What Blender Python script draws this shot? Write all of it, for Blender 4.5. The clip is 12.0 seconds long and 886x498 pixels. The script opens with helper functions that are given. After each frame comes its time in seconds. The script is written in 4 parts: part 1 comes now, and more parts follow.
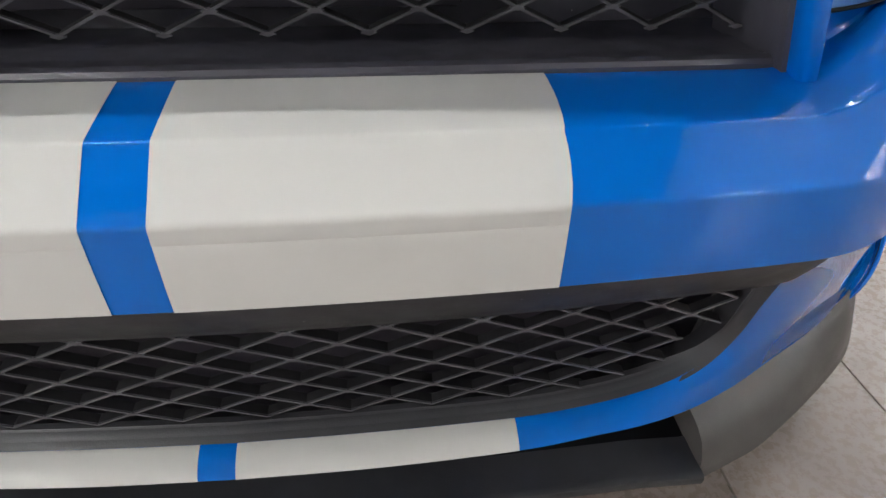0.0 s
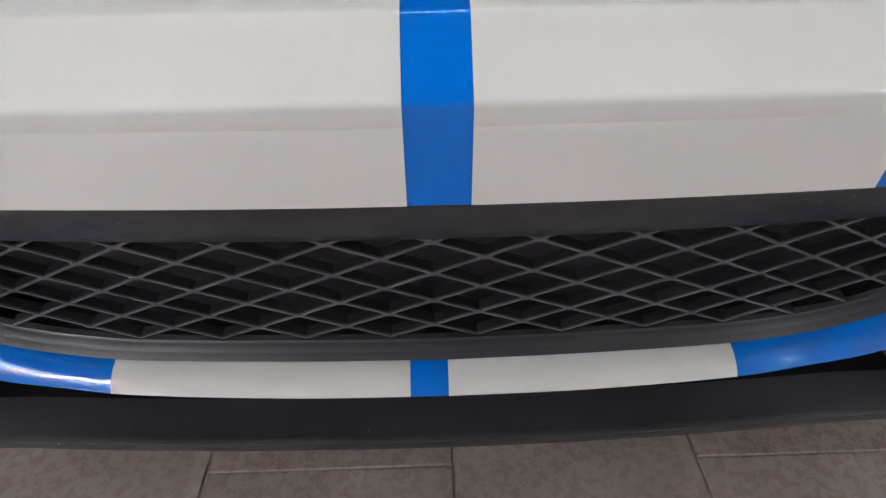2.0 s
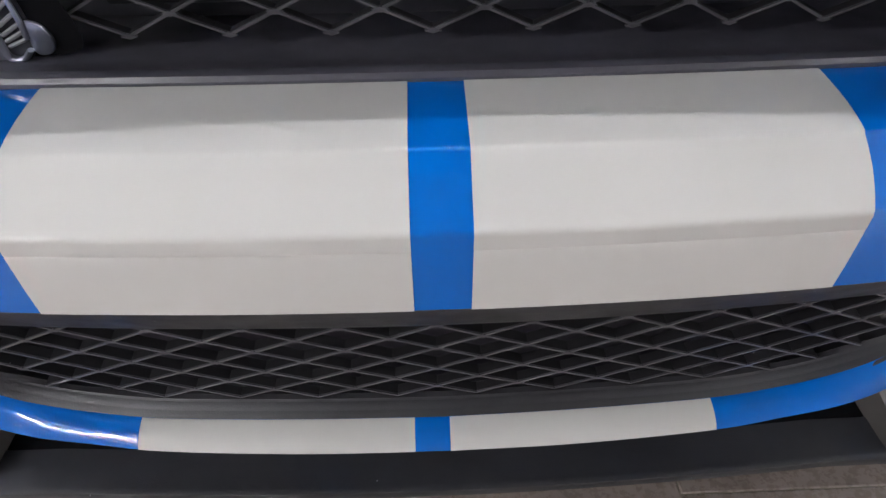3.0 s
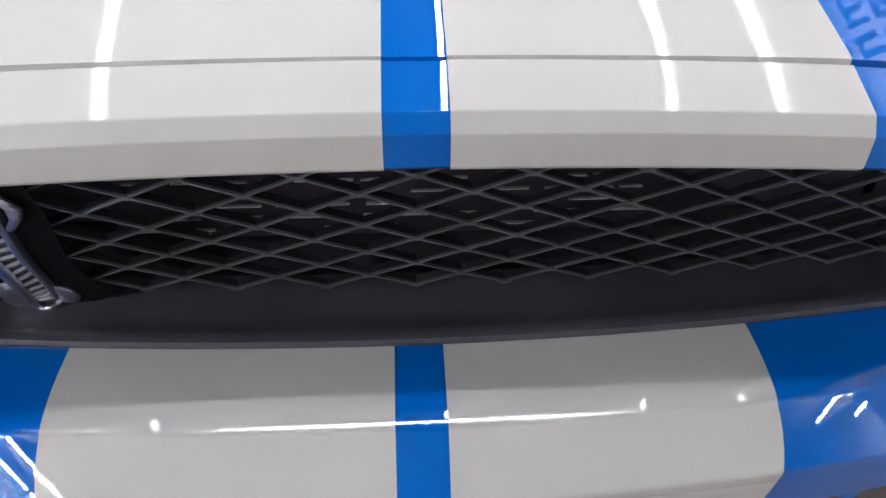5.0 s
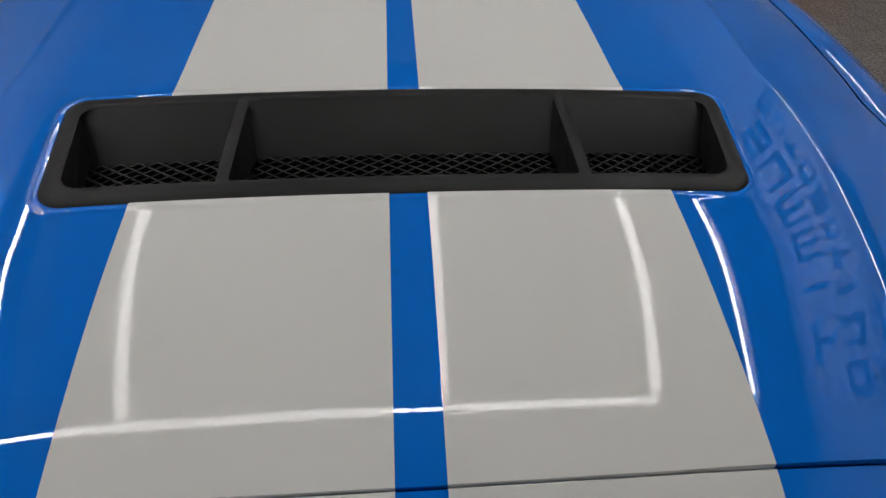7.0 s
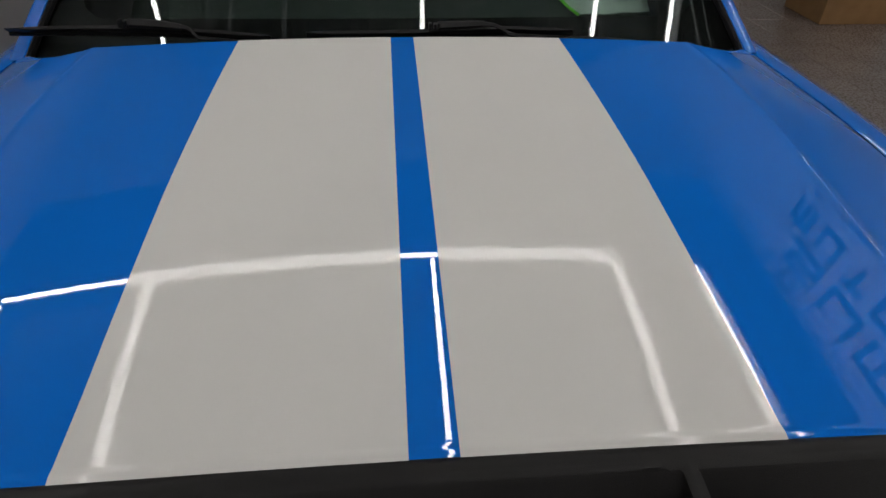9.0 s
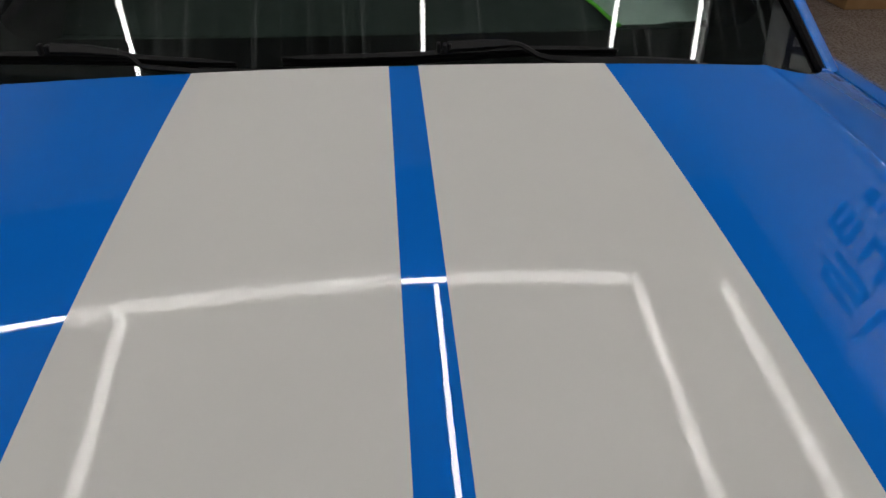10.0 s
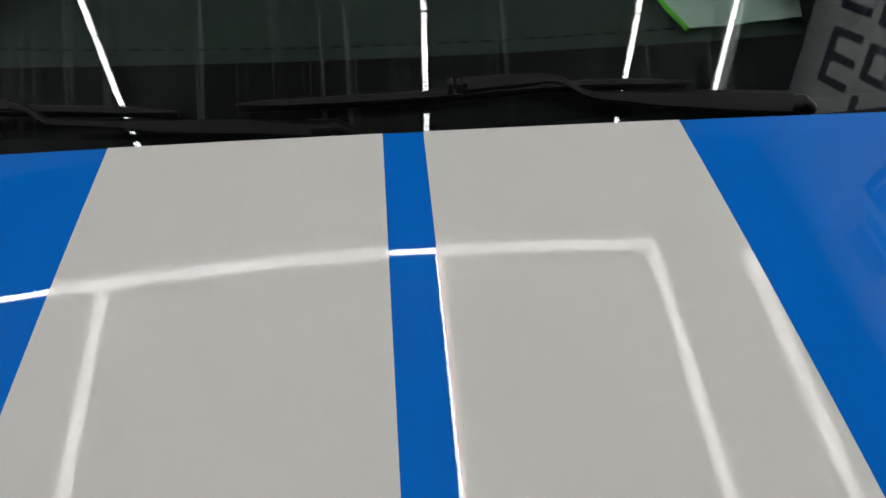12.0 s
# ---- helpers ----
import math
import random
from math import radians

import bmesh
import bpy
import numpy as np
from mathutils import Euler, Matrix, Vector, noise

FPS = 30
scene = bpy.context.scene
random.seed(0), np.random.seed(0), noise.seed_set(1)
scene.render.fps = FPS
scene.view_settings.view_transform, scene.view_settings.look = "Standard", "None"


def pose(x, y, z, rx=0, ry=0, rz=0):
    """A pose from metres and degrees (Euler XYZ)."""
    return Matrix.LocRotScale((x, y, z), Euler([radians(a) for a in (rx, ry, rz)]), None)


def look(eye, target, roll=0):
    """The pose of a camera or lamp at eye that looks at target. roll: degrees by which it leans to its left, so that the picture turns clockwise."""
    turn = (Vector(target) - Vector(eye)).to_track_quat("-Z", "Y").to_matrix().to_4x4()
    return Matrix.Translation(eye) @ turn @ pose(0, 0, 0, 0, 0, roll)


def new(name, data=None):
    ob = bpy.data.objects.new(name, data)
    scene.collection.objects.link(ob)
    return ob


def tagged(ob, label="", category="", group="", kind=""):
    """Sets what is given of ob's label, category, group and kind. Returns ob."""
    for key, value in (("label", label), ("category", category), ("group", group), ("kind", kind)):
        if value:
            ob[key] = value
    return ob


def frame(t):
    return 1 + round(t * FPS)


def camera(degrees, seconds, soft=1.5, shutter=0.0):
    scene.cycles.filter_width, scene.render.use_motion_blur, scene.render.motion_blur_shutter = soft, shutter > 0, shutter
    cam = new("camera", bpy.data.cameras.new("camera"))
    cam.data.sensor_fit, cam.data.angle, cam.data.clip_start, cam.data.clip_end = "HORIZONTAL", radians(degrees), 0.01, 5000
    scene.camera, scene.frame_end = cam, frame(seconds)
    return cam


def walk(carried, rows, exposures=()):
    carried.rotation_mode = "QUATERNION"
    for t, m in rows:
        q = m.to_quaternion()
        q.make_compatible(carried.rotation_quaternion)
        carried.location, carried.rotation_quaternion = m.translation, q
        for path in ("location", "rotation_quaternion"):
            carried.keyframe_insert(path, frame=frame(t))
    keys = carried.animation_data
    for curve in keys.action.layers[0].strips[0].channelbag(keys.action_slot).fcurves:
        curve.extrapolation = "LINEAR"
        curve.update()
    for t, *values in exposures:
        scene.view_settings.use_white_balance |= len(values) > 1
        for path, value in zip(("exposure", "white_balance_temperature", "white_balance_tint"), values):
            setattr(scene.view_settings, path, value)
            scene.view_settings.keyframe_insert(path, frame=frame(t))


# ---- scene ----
cam = camera(72.1, 12.0)
PATH = [
    (0, (0.183, -0.356, 0.728), (0.327, 1.301, -0.384), 0.5),
    (0.5, (0.102, -0.36, 0.72), (0.188, 1.265, -0.443), -0.1),
    (1, (0.033, -0.356, 0.723), (0.083, 1.254, -0.462), -0.4),
    (1.5, (0.014, -0.345, 0.707), (0.058, 1.253, -0.495), -0.5),
    (2, (-0.006, -0.343, 0.673), (0.032, 1.235, -0.555), -0.7),
    (2.5, (-0.009, -0.336, 0.676), (0.032, 1.225, -0.575), -0.7),
    (2.7, (-0.009, -0.334, 0.711), (0.033, 1.224, -0.542), -0.8),
    (4.3, (-0.012, -0.296, 0.883), (0.091, 1.297, -0.316), 0.9),
    (4.5, (-0.013, -0.279, 0.915), (0.105, 1.286, -0.324), 1.1),
    (5, (-0.008, -0.249, 0.987), (0.11, 1.282, -0.294), 1.2),
    (5.5, (-0.019, -0.226, 1.08), (0.107, 1.305, -0.201), 1.4),
    (6, (-0.024, -0.229, 1.179), (0.104, 1.303, -0.099), 1.4),
    (6.5, (-0.012, -0.202, 1.266), (0.122, 1.333, -0.009), 1.3),
    (7, (-0.012, -0.123, 1.289), (0.131, 1.419, 0.023), 1.6),
    (7.5, (-0.019, -0.039, 1.329), (0.129, 1.51, 0.072), 1.5),
    (7.7, (-0.023, 0.003, 1.333), (0.138, 1.578, 0.11), 2.1),
    (9.3, (-0.028, 0.441, 1.374), (0.132, 2.028, 0.168), 1.1),
    (9.5, (-0.033, 0.490, 1.372), (0.132, 2.077, 0.166), 1.0),
    (9.7, (-0.036, 0.558, 1.368), (0.136, 2.135, 0.149), 1.3),
    (10, (-0.026, 0.665, 1.343), (0.133, 2.217, 0.091), 0.9),
    (10.5, (-0.025, 0.809, 1.344), (0.125, 2.267, -0.016), 1.0),
    (11, (-0.019, 0.925, 1.375), (0.125, 2.340, -0.031), 0.8),
    (11.5, (-0.019, 1.007, 1.386), (0.123, 2.376, -0.066), 0.9),
    (12, (-0.012, 1.009, 1.392), (0.132, 2.331, -0.101), 1.0),
]
walk(cam, [(t, look(e, g, r)) for t, e, g, r in PATH],
     exposures=[(0.0, 1.05, 6400, 7.5), (1.0, 0.92, 6350, 9), (2.7, 0.98, 6260, 11), (4.5, 0.86, 6130, 13.5), (5.0, 0.6, 6150, 12), (5.5, 0.07, 6240, 12), (6.0, -0.16, 6370, 9),
                 (6.5, -0.38, 6420, 10), (7.0, -0.60, 6500, 10), (7.5, -0.60, 6500, 10), (9.5, -0.90, 6650, 10), (10.5, -0.87, 6600, 10), (11.5, -0.82, 6510, 10), (12.0, -0.72, 6500, 9)])

# ------------------------------------------------------------------ light
world = bpy.data.worlds.new("room_air")
scene.world = world
world.use_nodes = True
world.node_tree.nodes["Background"].inputs["Color"].default_value = (0.5, 0.5, 0.52, 1)
world.node_tree.nodes["Background"].inputs["Strength"].default_value = 0.05
TUBE_POWER = 46.0


# -------------------------------------------------------------- materials
def shader(name, color, rough=0.5, metal=0.0, coat=0.0, spec=0.5):
    m = bpy.data.materials.new(name)
    m.use_nodes = True
    b = m.node_tree.nodes["Principled BSDF"]
    b.inputs["Base Color"].default_value = (*color, 1)
    b.inputs["Roughness"].default_value = rough
    b.inputs["Metallic"].default_value = metal
    b.inputs["Coat Weight"].default_value = coat
    b.inputs["Coat Roughness"].default_value = 0.02
    b.inputs["Specular IOR Level"].default_value = spec
    return m


def link(m, a, ao, b, bi):
    m.node_tree.links.new(a.outputs[ao], b.inputs[bi])


def coords(m):
    return m.node_tree.nodes.new("ShaderNodeTexCoord")


def noise_node(m, scale, detail=4.0, rough=0.55, source=None):
    n = m.node_tree.nodes.new("ShaderNodeTexNoise")
    n.inputs["Scale"].default_value = scale
    n.inputs["Detail"].default_value = detail
    n.inputs["Roughness"].default_value = rough
    link(m, source or coords(m), "Object", n, "Vector")
    return n


def bump(m, height, strength, distance, target="Normal", after=None):
    b = m.node_tree.nodes.new("ShaderNodeBump")
    b.inputs["Strength"].default_value = strength
    b.inputs["Distance"].default_value = distance
    link(m, height, "Fac" if "Fac" in height.outputs else 0, b, "Height")
    if after:
        link(m, after, "Normal", b, "Normal")
    link(m, b, "Normal", m.node_tree.nodes["Principled BSDF"], target)
    return b


def vary(m, fac, low, high, slot, lo=0.3, hi=0.7):
    r = m.node_tree.nodes.new("ShaderNodeMapRange")
    r.inputs["From Min"].default_value, r.inputs["From Max"].default_value = lo, hi
    r.inputs["To Min"].default_value, r.inputs["To Max"].default_value = low, high
    link(m, fac, "Fac", r, "Value")
    link(m, r, "Result", m.node_tree.nodes["Principled BSDF"], slot)


def tint(m, fac, colors, slot="Base Color"):
    r = m.node_tree.nodes.new("ShaderNodeValToRGB")
    while len(r.color_ramp.elements) < len(colors):
        r.color_ramp.elements.new(0.5)
    for e, (at, c) in zip(r.color_ramp.elements, colors):
        e.position, e.color = at, (*c, 1)
    link(m, fac, "Fac", r, "Fac")
    link(m, r, "Color", m.node_tree.nodes["Principled BSDF"], slot)
    return r


# blue lacquer: very fine orange peel, slight dust in the gloss
BLUE = shader("blue_car_paint", (0.003, 0.112, 0.545), 0.5, 0.0, 1.0, 0.0)
tint(BLUE, noise_node(BLUE, 3.0), [(0.3, (0.002, 0.128, 0.528)), (0.7, (0.003, 0.136, 0.553))])
BLUE.node_tree.nodes["Principled BSDF"].inputs["Coat IOR"].default_value = 1.45
bump(BLUE, noise_node(BLUE, 60.0, 2.0), 0.0025, 0.004, "Coat Normal")
vary(BLUE, noise_node(BLUE, 14.0), 0.006, 0.016, "Coat Roughness")
# off-white stripe film: plain peel that makes reflected lines ragged
WHITE = shader("white_stripe_film", (0.60, 0.59, 0.567), 0.5, 0.0, 0.44, 0.0)
tint(WHITE, noise_node(WHITE, 2.5), [(0.3, (0.588, 0.578, 0.556)), (0.7, (0.612, 0.602, 0.578))])
bump(WHITE, noise_node(WHITE, 330.0, 1.0, 0.5), 0.0125, 0.004, "Coat Normal")
WHITE.node_tree.nodes["Principled BSDF"].inputs["Coat Roughness"].default_value = 0.010

# the bumper's film is stretched smoother
SMOOTH = shader("stretched_stripe_film", (0.60, 0.59, 0.567), 0.5, 0.0, 0.45, 0.0)
tint(SMOOTH, noise_node(SMOOTH, 2.5), [(0.3, (0.588, 0.578, 0.556)), (0.7, (0.612, 0.602, 0.578))])
bump(SMOOTH, noise_node(SMOOTH, 330.0, 1.0, 0.5), 0.003, 0.004, "Coat Normal")


def plastic(name, color, rough, grain=700.0, depth=0.25, dust=0.0):
    m = shader(name, color, rough)
    c = tuple(v * 1.45 + dust for v in color)
    base = tint(m, noise_node(m, 6.0, 6.0, 0.7), [(0.35, color), (0.75, c)])
    if dust:
        # scattered pale specks
        speck = m.node_tree.nodes.new("ShaderNodeTexVoronoi")
        speck.inputs["Scale"].default_value = 46.0
        link(m, coords(m), "Object", speck, "Vector")
        near = m.node_tree.nodes.new("ShaderNodeMath")
        near.operation = "LESS_THAN"
        near.inputs[1].default_value = 0.036
        link(m, speck, "Distance", near, 0)
        few = m.node_tree.nodes.new("ShaderNodeMath")
        few.operation = "GREATER_THAN"
        few.inputs[1].default_value = 0.62
        link(m, speck, "Color", few, 0)
        both = m.node_tree.nodes.new("ShaderNodeMath")
        both.operation = "MULTIPLY"
        link(m, near, 0, both, 0)
        link(m, few, 0, both, 1)
        mix = m.node_tree.nodes.new("ShaderNodeMixRGB")
        mix.inputs["Color2"].default_value = (0.30, 0.30, 0.32, 1)
        link(m, both, 0, mix, "Fac")
        link(m, base, "Color", mix, "Color1")
        link(m, mix, "Color", m.node_tree.nodes["Principled BSDF"], "Base Color")
    vary(m, noise_node(m, 25.0), rough - 0.06, rough + 0.08, "Roughness")
    bump(m, noise_node(m, grain, 2.0), depth, 0.0006)
    return m


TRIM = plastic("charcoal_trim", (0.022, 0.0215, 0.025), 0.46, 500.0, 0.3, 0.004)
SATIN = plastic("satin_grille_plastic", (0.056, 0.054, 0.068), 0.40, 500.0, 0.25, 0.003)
MESH = plastic("grille_plastic", (0.074, 0.072, 0.080), 0.42, 500.0, 0.2, 0.006)
VENT = plastic("vent_plastic", (0.0042, 0.0038, 0.0038), 0.44, 900.0, 0.35)
VENT.node_tree.nodes["Principled BSDF"].inputs["Specular IOR Level"].default_value = 0.22
# one plastic in two tones: splitter painted as shaded, end wings as lit
CHIN = plastic("shaded_splitter_plastic", (0.021, 0.021, 0.024), 0.45, 500.0, 0.3, 0.008)
WING = plastic("lit_splitter_plastic", (0.058, 0.053, 0.050), 0.36, 500.0, 0.3, 0.008)
# near-black for cowl and badge backing; elsewhere it paints shade into gaps and recesses
DEEP = shader("black_trim_and_shade", (0.004, 0.004, 0.005), 0.8, 0.0, 0.0, 0.1)
CAVITY = shader("dark_duct_plastic", (0.030, 0.026, 0.035), 0.6, 0.0, 0.0, 0.3)
# the mesh plastic again, darkened: shade inside the cells is put into the colour
WEB = plastic("shaded_mesh_plastic", (0.0055, 0.005, 0.0065), 0.55, 500.0, 0.2, 0.003)
RUBBER = plastic("black_rubber", (0.0035, 0.0035, 0.004), 0.5, 300.0, 0.2)
RUBBER.node_tree.nodes["Principled BSDF"].inputs["Specular IOR Level"].default_value = 0.08
WIPER = plastic("satin_wiper_black", (0.004, 0.004, 0.0045), 0.46, 500.0, 0.2)
WIPER.node_tree.nodes["Principled BSDF"].inputs["Specular IOR Level"].default_value = 0.2
CHROME = shader("brushed_chrome", (0.60, 0.62, 0.70), 0.36, 1.0)
bump(CHROME, noise_node(CHROME, 260.0, 2.0), 0.4, 0.0006)
SILVER = shader("satin_silver", (0.42, 0.42, 0.45), 0.4, 0.5)
SILVERDARK = shader("dark_grey_enamel", (0.035, 0.035, 0.045), 0.4)
DARKMETAL = shader("radiator_alloy", (0.52, 0.50, 0.48), 0.5, 0.2)
# a clear lens whose reflection of the blue body is painted as base colour
LENS = shader("lens_mirrored_blue", (0.16, 0.28, 0.55), 0.12, 0.0, 1.0)
DASH = plastic("dashboard_skin", (0.016, 0.023, 0.020), 0.6, 400.0, 0.4)
DASH.node_tree.nodes["Principled BSDF"].inputs["Specular IOR Level"].default_value = 0.3
FRIT = shader("black_glass_border", (0.003, 0.003, 0.003), 0.35, 0.0, 0.0, 0.1)
DASHDARK = shader("defroster_slot_plastic", (0.006, 0.009, 0.008), 0.7, 0.0, 0.0, 0.1)
GREEN = shader("green_hem", (0.12, 0.55, 0.03), 0.8)
CLOTH = shader("pale_green_cloth", (0.6, 0.72, 0.66), 0.9)
tint(CLOTH, noise_node(CLOTH, 60.0, 5.0, 0.7), [(0.35, (0.50, 0.62, 0.56)), (0.65, (0.70, 0.82, 0.76))])
bump(CLOTH, noise_node(CLOTH, 400.0), 0.6, 0.002)

GLASS = bpy.data.materials.new("windshield_glass")
GLASS.use_nodes = True
_g = GLASS.node_tree.nodes["Principled BSDF"]
_g.inputs["Base Color"].default_value = (0.42, 0.49, 0.46, 1)
_g.inputs["Transmission Weight"].default_value = 1.0
_g.inputs["Roughness"].default_value = 0.0
_g.inputs["IOR"].default_value = 1.5
# fine upright streaks on the glass
_map = GLASS.node_tree.nodes.new("ShaderNodeMapping")
_map.inputs["Scale"].default_value = (230.0, 5.0, 5.0)
link(GLASS, coords(GLASS), "Object", _map, "Vector")
_ripple = GLASS.node_tree.nodes.new("ShaderNodeTexNoise")
_ripple.inputs["Scale"].default_value = 1.0
_ripple.inputs["Detail"].default_value = 3.0
link(GLASS, _map, "Vector", _ripple, "Vector")
bump(GLASS, _ripple, 0.0008, 0.004)
_pale = GLASS.node_tree.nodes.new("ShaderNodeBsdfDiffuse")
_pale.inputs["Color"].default_value = (0.5, 0.52, 0.52, 1)
_mapb = GLASS.node_tree.nodes.new("ShaderNodeMapping")
_mapb.inputs["Scale"].default_value = (120.0, 1.6, 1.6)
link(GLASS, coords(GLASS), "Object", _mapb, "Vector")
_streaks = GLASS.node_tree.nodes.new("ShaderNodeTexNoise")
_streaks.inputs["Scale"].default_value = 1.0
_streaks.inputs["Detail"].default_value = 2.0
link(GLASS, _mapb, "Vector", _streaks, "Vector")
_amt = GLASS.node_tree.nodes.new("ShaderNodeMapRange")
_amt.inputs["From Min"].default_value, _amt.inputs["From Max"].default_value = 0.60, 0.78
_amt.inputs["To Min"].default_value, _amt.inputs["To Max"].default_value = 0.0, 0.05
link(GLASS, _streaks, "Fac", _amt, "Value")
_both = GLASS.node_tree.nodes.new("ShaderNodeMixShader")
link(GLASS, _amt, "Result", _both, "Fac")
link(GLASS, _g, "BSDF", _both, 1)
link(GLASS, _pale, "BSDF", _both, 2)
link(GLASS, _both, "Shader", GLASS.node_tree.nodes["Material Output"], "Surface")

TILE = shader("brown_grey_tile", (0.11, 0.10, 0.092), 0.33)
_c = coords(TILE)
_n1 = noise_node(TILE, 5.0, 8.0, 0.65, _c)
_n2 = noise_node(TILE, 60.0, 6.0, 0.7, _c)
_mix = TILE.node_tree.nodes.new("ShaderNodeMath")
_mix.operation = "MULTIPLY_ADD"
_mix.inputs[1].default_value = 0.20
link(TILE, _n2, "Fac", _mix, 0)
_sc = TILE.node_tree.nodes.new("ShaderNodeMath")
_sc.operation = "MULTIPLY"
_sc.inputs[1].default_value = 0.80
link(TILE, _n1, "Fac", _sc, 0)
link(TILE, _sc, 0, _mix, 2)
_oi = TILE.node_tree.nodes.new("ShaderNodeObjectInfo")
_add = TILE.node_tree.nodes.new("ShaderNodeMath")
_add.operation = "MULTIPLY_ADD"
_add.inputs[1].default_value = 0.10
link(TILE, _oi, "Random", _add, 0)
link(TILE, _mix, 0, _add, 2)
_rp = TILE.node_tree.nodes.new("ShaderNodeValToRGB")
_rp.color_ramp.elements[0].position, _rp.color_ramp.elements[0].color = 0.36, (0.205, 0.165, 0.146, 1)
_rp.color_ramp.elements[1].position, _rp.color_ramp.elements[1].color = 0.74, (0.360, 0.305, 0.275, 1)
link(TILE, _add, 0, _rp, "Fac")
link(TILE, _rp, "Color", TILE.node_tree.nodes["Principled BSDF"], "Base Color")
vary(TILE, _n2, 0.20, 0.36, "Roughness")
bump(TILE, _n2, 0.012, 0.002)
GROUT = shader("pale_grout", (0.26, 0.225, 0.185), 0.9)
bump(GROUT, noise_node(GROUT, 300.0), 0.4, 0.001)


def painted(name, color, mottle=0.06):
    m = shader(name, color, 0.65)
    tint(m, noise_node(m, 1.3, 5.0), [(0.3, tuple(v * (1 - mottle) for v in color)), (0.7, tuple(v * (1 + mottle) for v in color))])
    bump(m, noise_node(m, 180.0), 0.12, 0.002)
    return m


WALL = painted("white_wall_paint", (0.70, 0.70, 0.69))
SIDEWALL = painted("pale_wall_paint", (0.62, 0.62, 0.615))
GREYWALL = painted("grey_wall_paint", (0.66, 0.65, 0.64))
# grey of the unseen front surfaces, set by the light they throw on the nose
MIDWALL = painted("mid_grey_bounce_paint", (0.30, 0.30, 0.305))
FASCIA = painted("bright_white_wall_paint", (0.60, 0.60, 0.595))
CEIL = painted("dark_ceiling_paint", (0.030, 0.030, 0.032))
PALECEIL = painted("pale_ceiling_paint", (0.75, 0.75, 0.745))
SIGN = shader("dark_blue_lettering", (0.012, 0.016, 0.05), 0.5)
PANEL = painted("dark_sign_board", (0.10, 0.10, 0.105))
CARD = shader("brown_cardboard", (0.36, 0.20, 0.085), 0.85)
tint(CARD, noise_node(CARD, 9.0, 6.0), [(0.3, (0.33, 0.18, 0.075)), (0.7, (0.40, 0.23, 0.10))])
bump(CARD, noise_node(CARD, 120.0), 0.2, 0.002)
TAPE = shader("packing_tape", (0.42, 0.27, 0.13), 0.25)


def glowing(name, power):
    m = shader(name, (0.9, 0.9, 0.9))
    b = m.node_tree.nodes["Principled BSDF"]
    b.inputs["Emission Color"].default_value = (1.0, 0.985, 0.97, 1)
    b.inputs["Emission Strength"].default_value = power
    return m


GLOW = glowing("led_tube_glow", TUBE_POWER)
# overbright glow for the added fill tubes
FILLGLOW = glowing("fill_tube_glow", 4.5 * TUBE_POWER)
CAPS = shader("tube_end_cap", (0.05, 0.05, 0.05), 0.5)


# ---------------------------------------------------------------- helpers
def part(name, bm, material, parent=None, label="", smooth=True):
    bmesh.ops.recalc_face_normals(bm, faces=bm.faces)
    me = bpy.data.meshes.new(name)
    bm.to_mesh(me)
    bm.free()
    me.materials.append(material)
    if smooth:
        me.polygons.foreach_set("use_smooth", [True] * len(me.polygons))
        me.set_sharp_from_angle(angle=radians(32))
    ob = new(name, me)
    ob.parent = parent
    if label:
        ob["label"] = label
    return ob


def thing(name, label, category, at=(0, 0, 0), group=""):
    e = new(name)
    e.empty_display_size = 0.1
    e.location = at
    return tagged(e, label, category, group)


def spread(a, b, n):
    return [a + (b - a) * i / n for i in range(n + 1)]


def lerp(table, x):
    """Piecewise-smooth look-up in a table of (x, value) pairs."""
    xs = [p[0] for p in table]
    vs = [p[1] for p in table]
    if x <= xs[0]:
        return vs[0]
    if x >= xs[-1]:
        return vs[-1]
    k = max(i for i in range(len(xs) - 1) if xs[i] <= x)
    h = xs[k + 1] - xs[k]
    f = (x - xs[k]) / h
    d = [(vs[i + 1] - vs[i]) / (xs[i + 1] - xs[i]) for i in range(len(xs) - 1)]
    m0 = d[k] if k == 0 else (d[k - 1] + d[k]) / 2
    m1 = d[k] if k == len(d) - 1 else (d[k] + d[k + 1]) / 2
    return ((2 * f**3 - 3 * f**2 + 1) * vs[k] + (f**3 - 2 * f**2 + f) * h * m0
            + (-2 * f**3 + 3 * f**2) * vs[k + 1] + (f**3 - f**2) * h * m1)


def curve3(points, t):
    """A point on a smooth line through 3D points, t from 0 to 1."""
    n = len(points) - 1
    return Vector([lerp([(i / n, p[a]) for i, p in enumerate(points)], t) for a in range(3)])


def sheet(fn, us, vs, skip=None):
    """A bmesh grid of fn(u, v)."""
    bm = bmesh.new()
    g = [[bm.verts.new(fn(u, v)) for u in us] for v in vs]
    for j in range(len(vs) - 1):
        for i in range(len(us) - 1):
            if skip and skip((us[i] + us[i + 1]) / 2, (vs[j] + vs[j + 1]) / 2):
                continue
            bm.faces.new((g[j][i], g[j][i + 1], g[j + 1][i + 1], g[j + 1][i]))
    if skip:
        bmesh.ops.delete(bm, geom=[v for v in bm.verts if not v.link_faces], context="VERTS")
    return bm


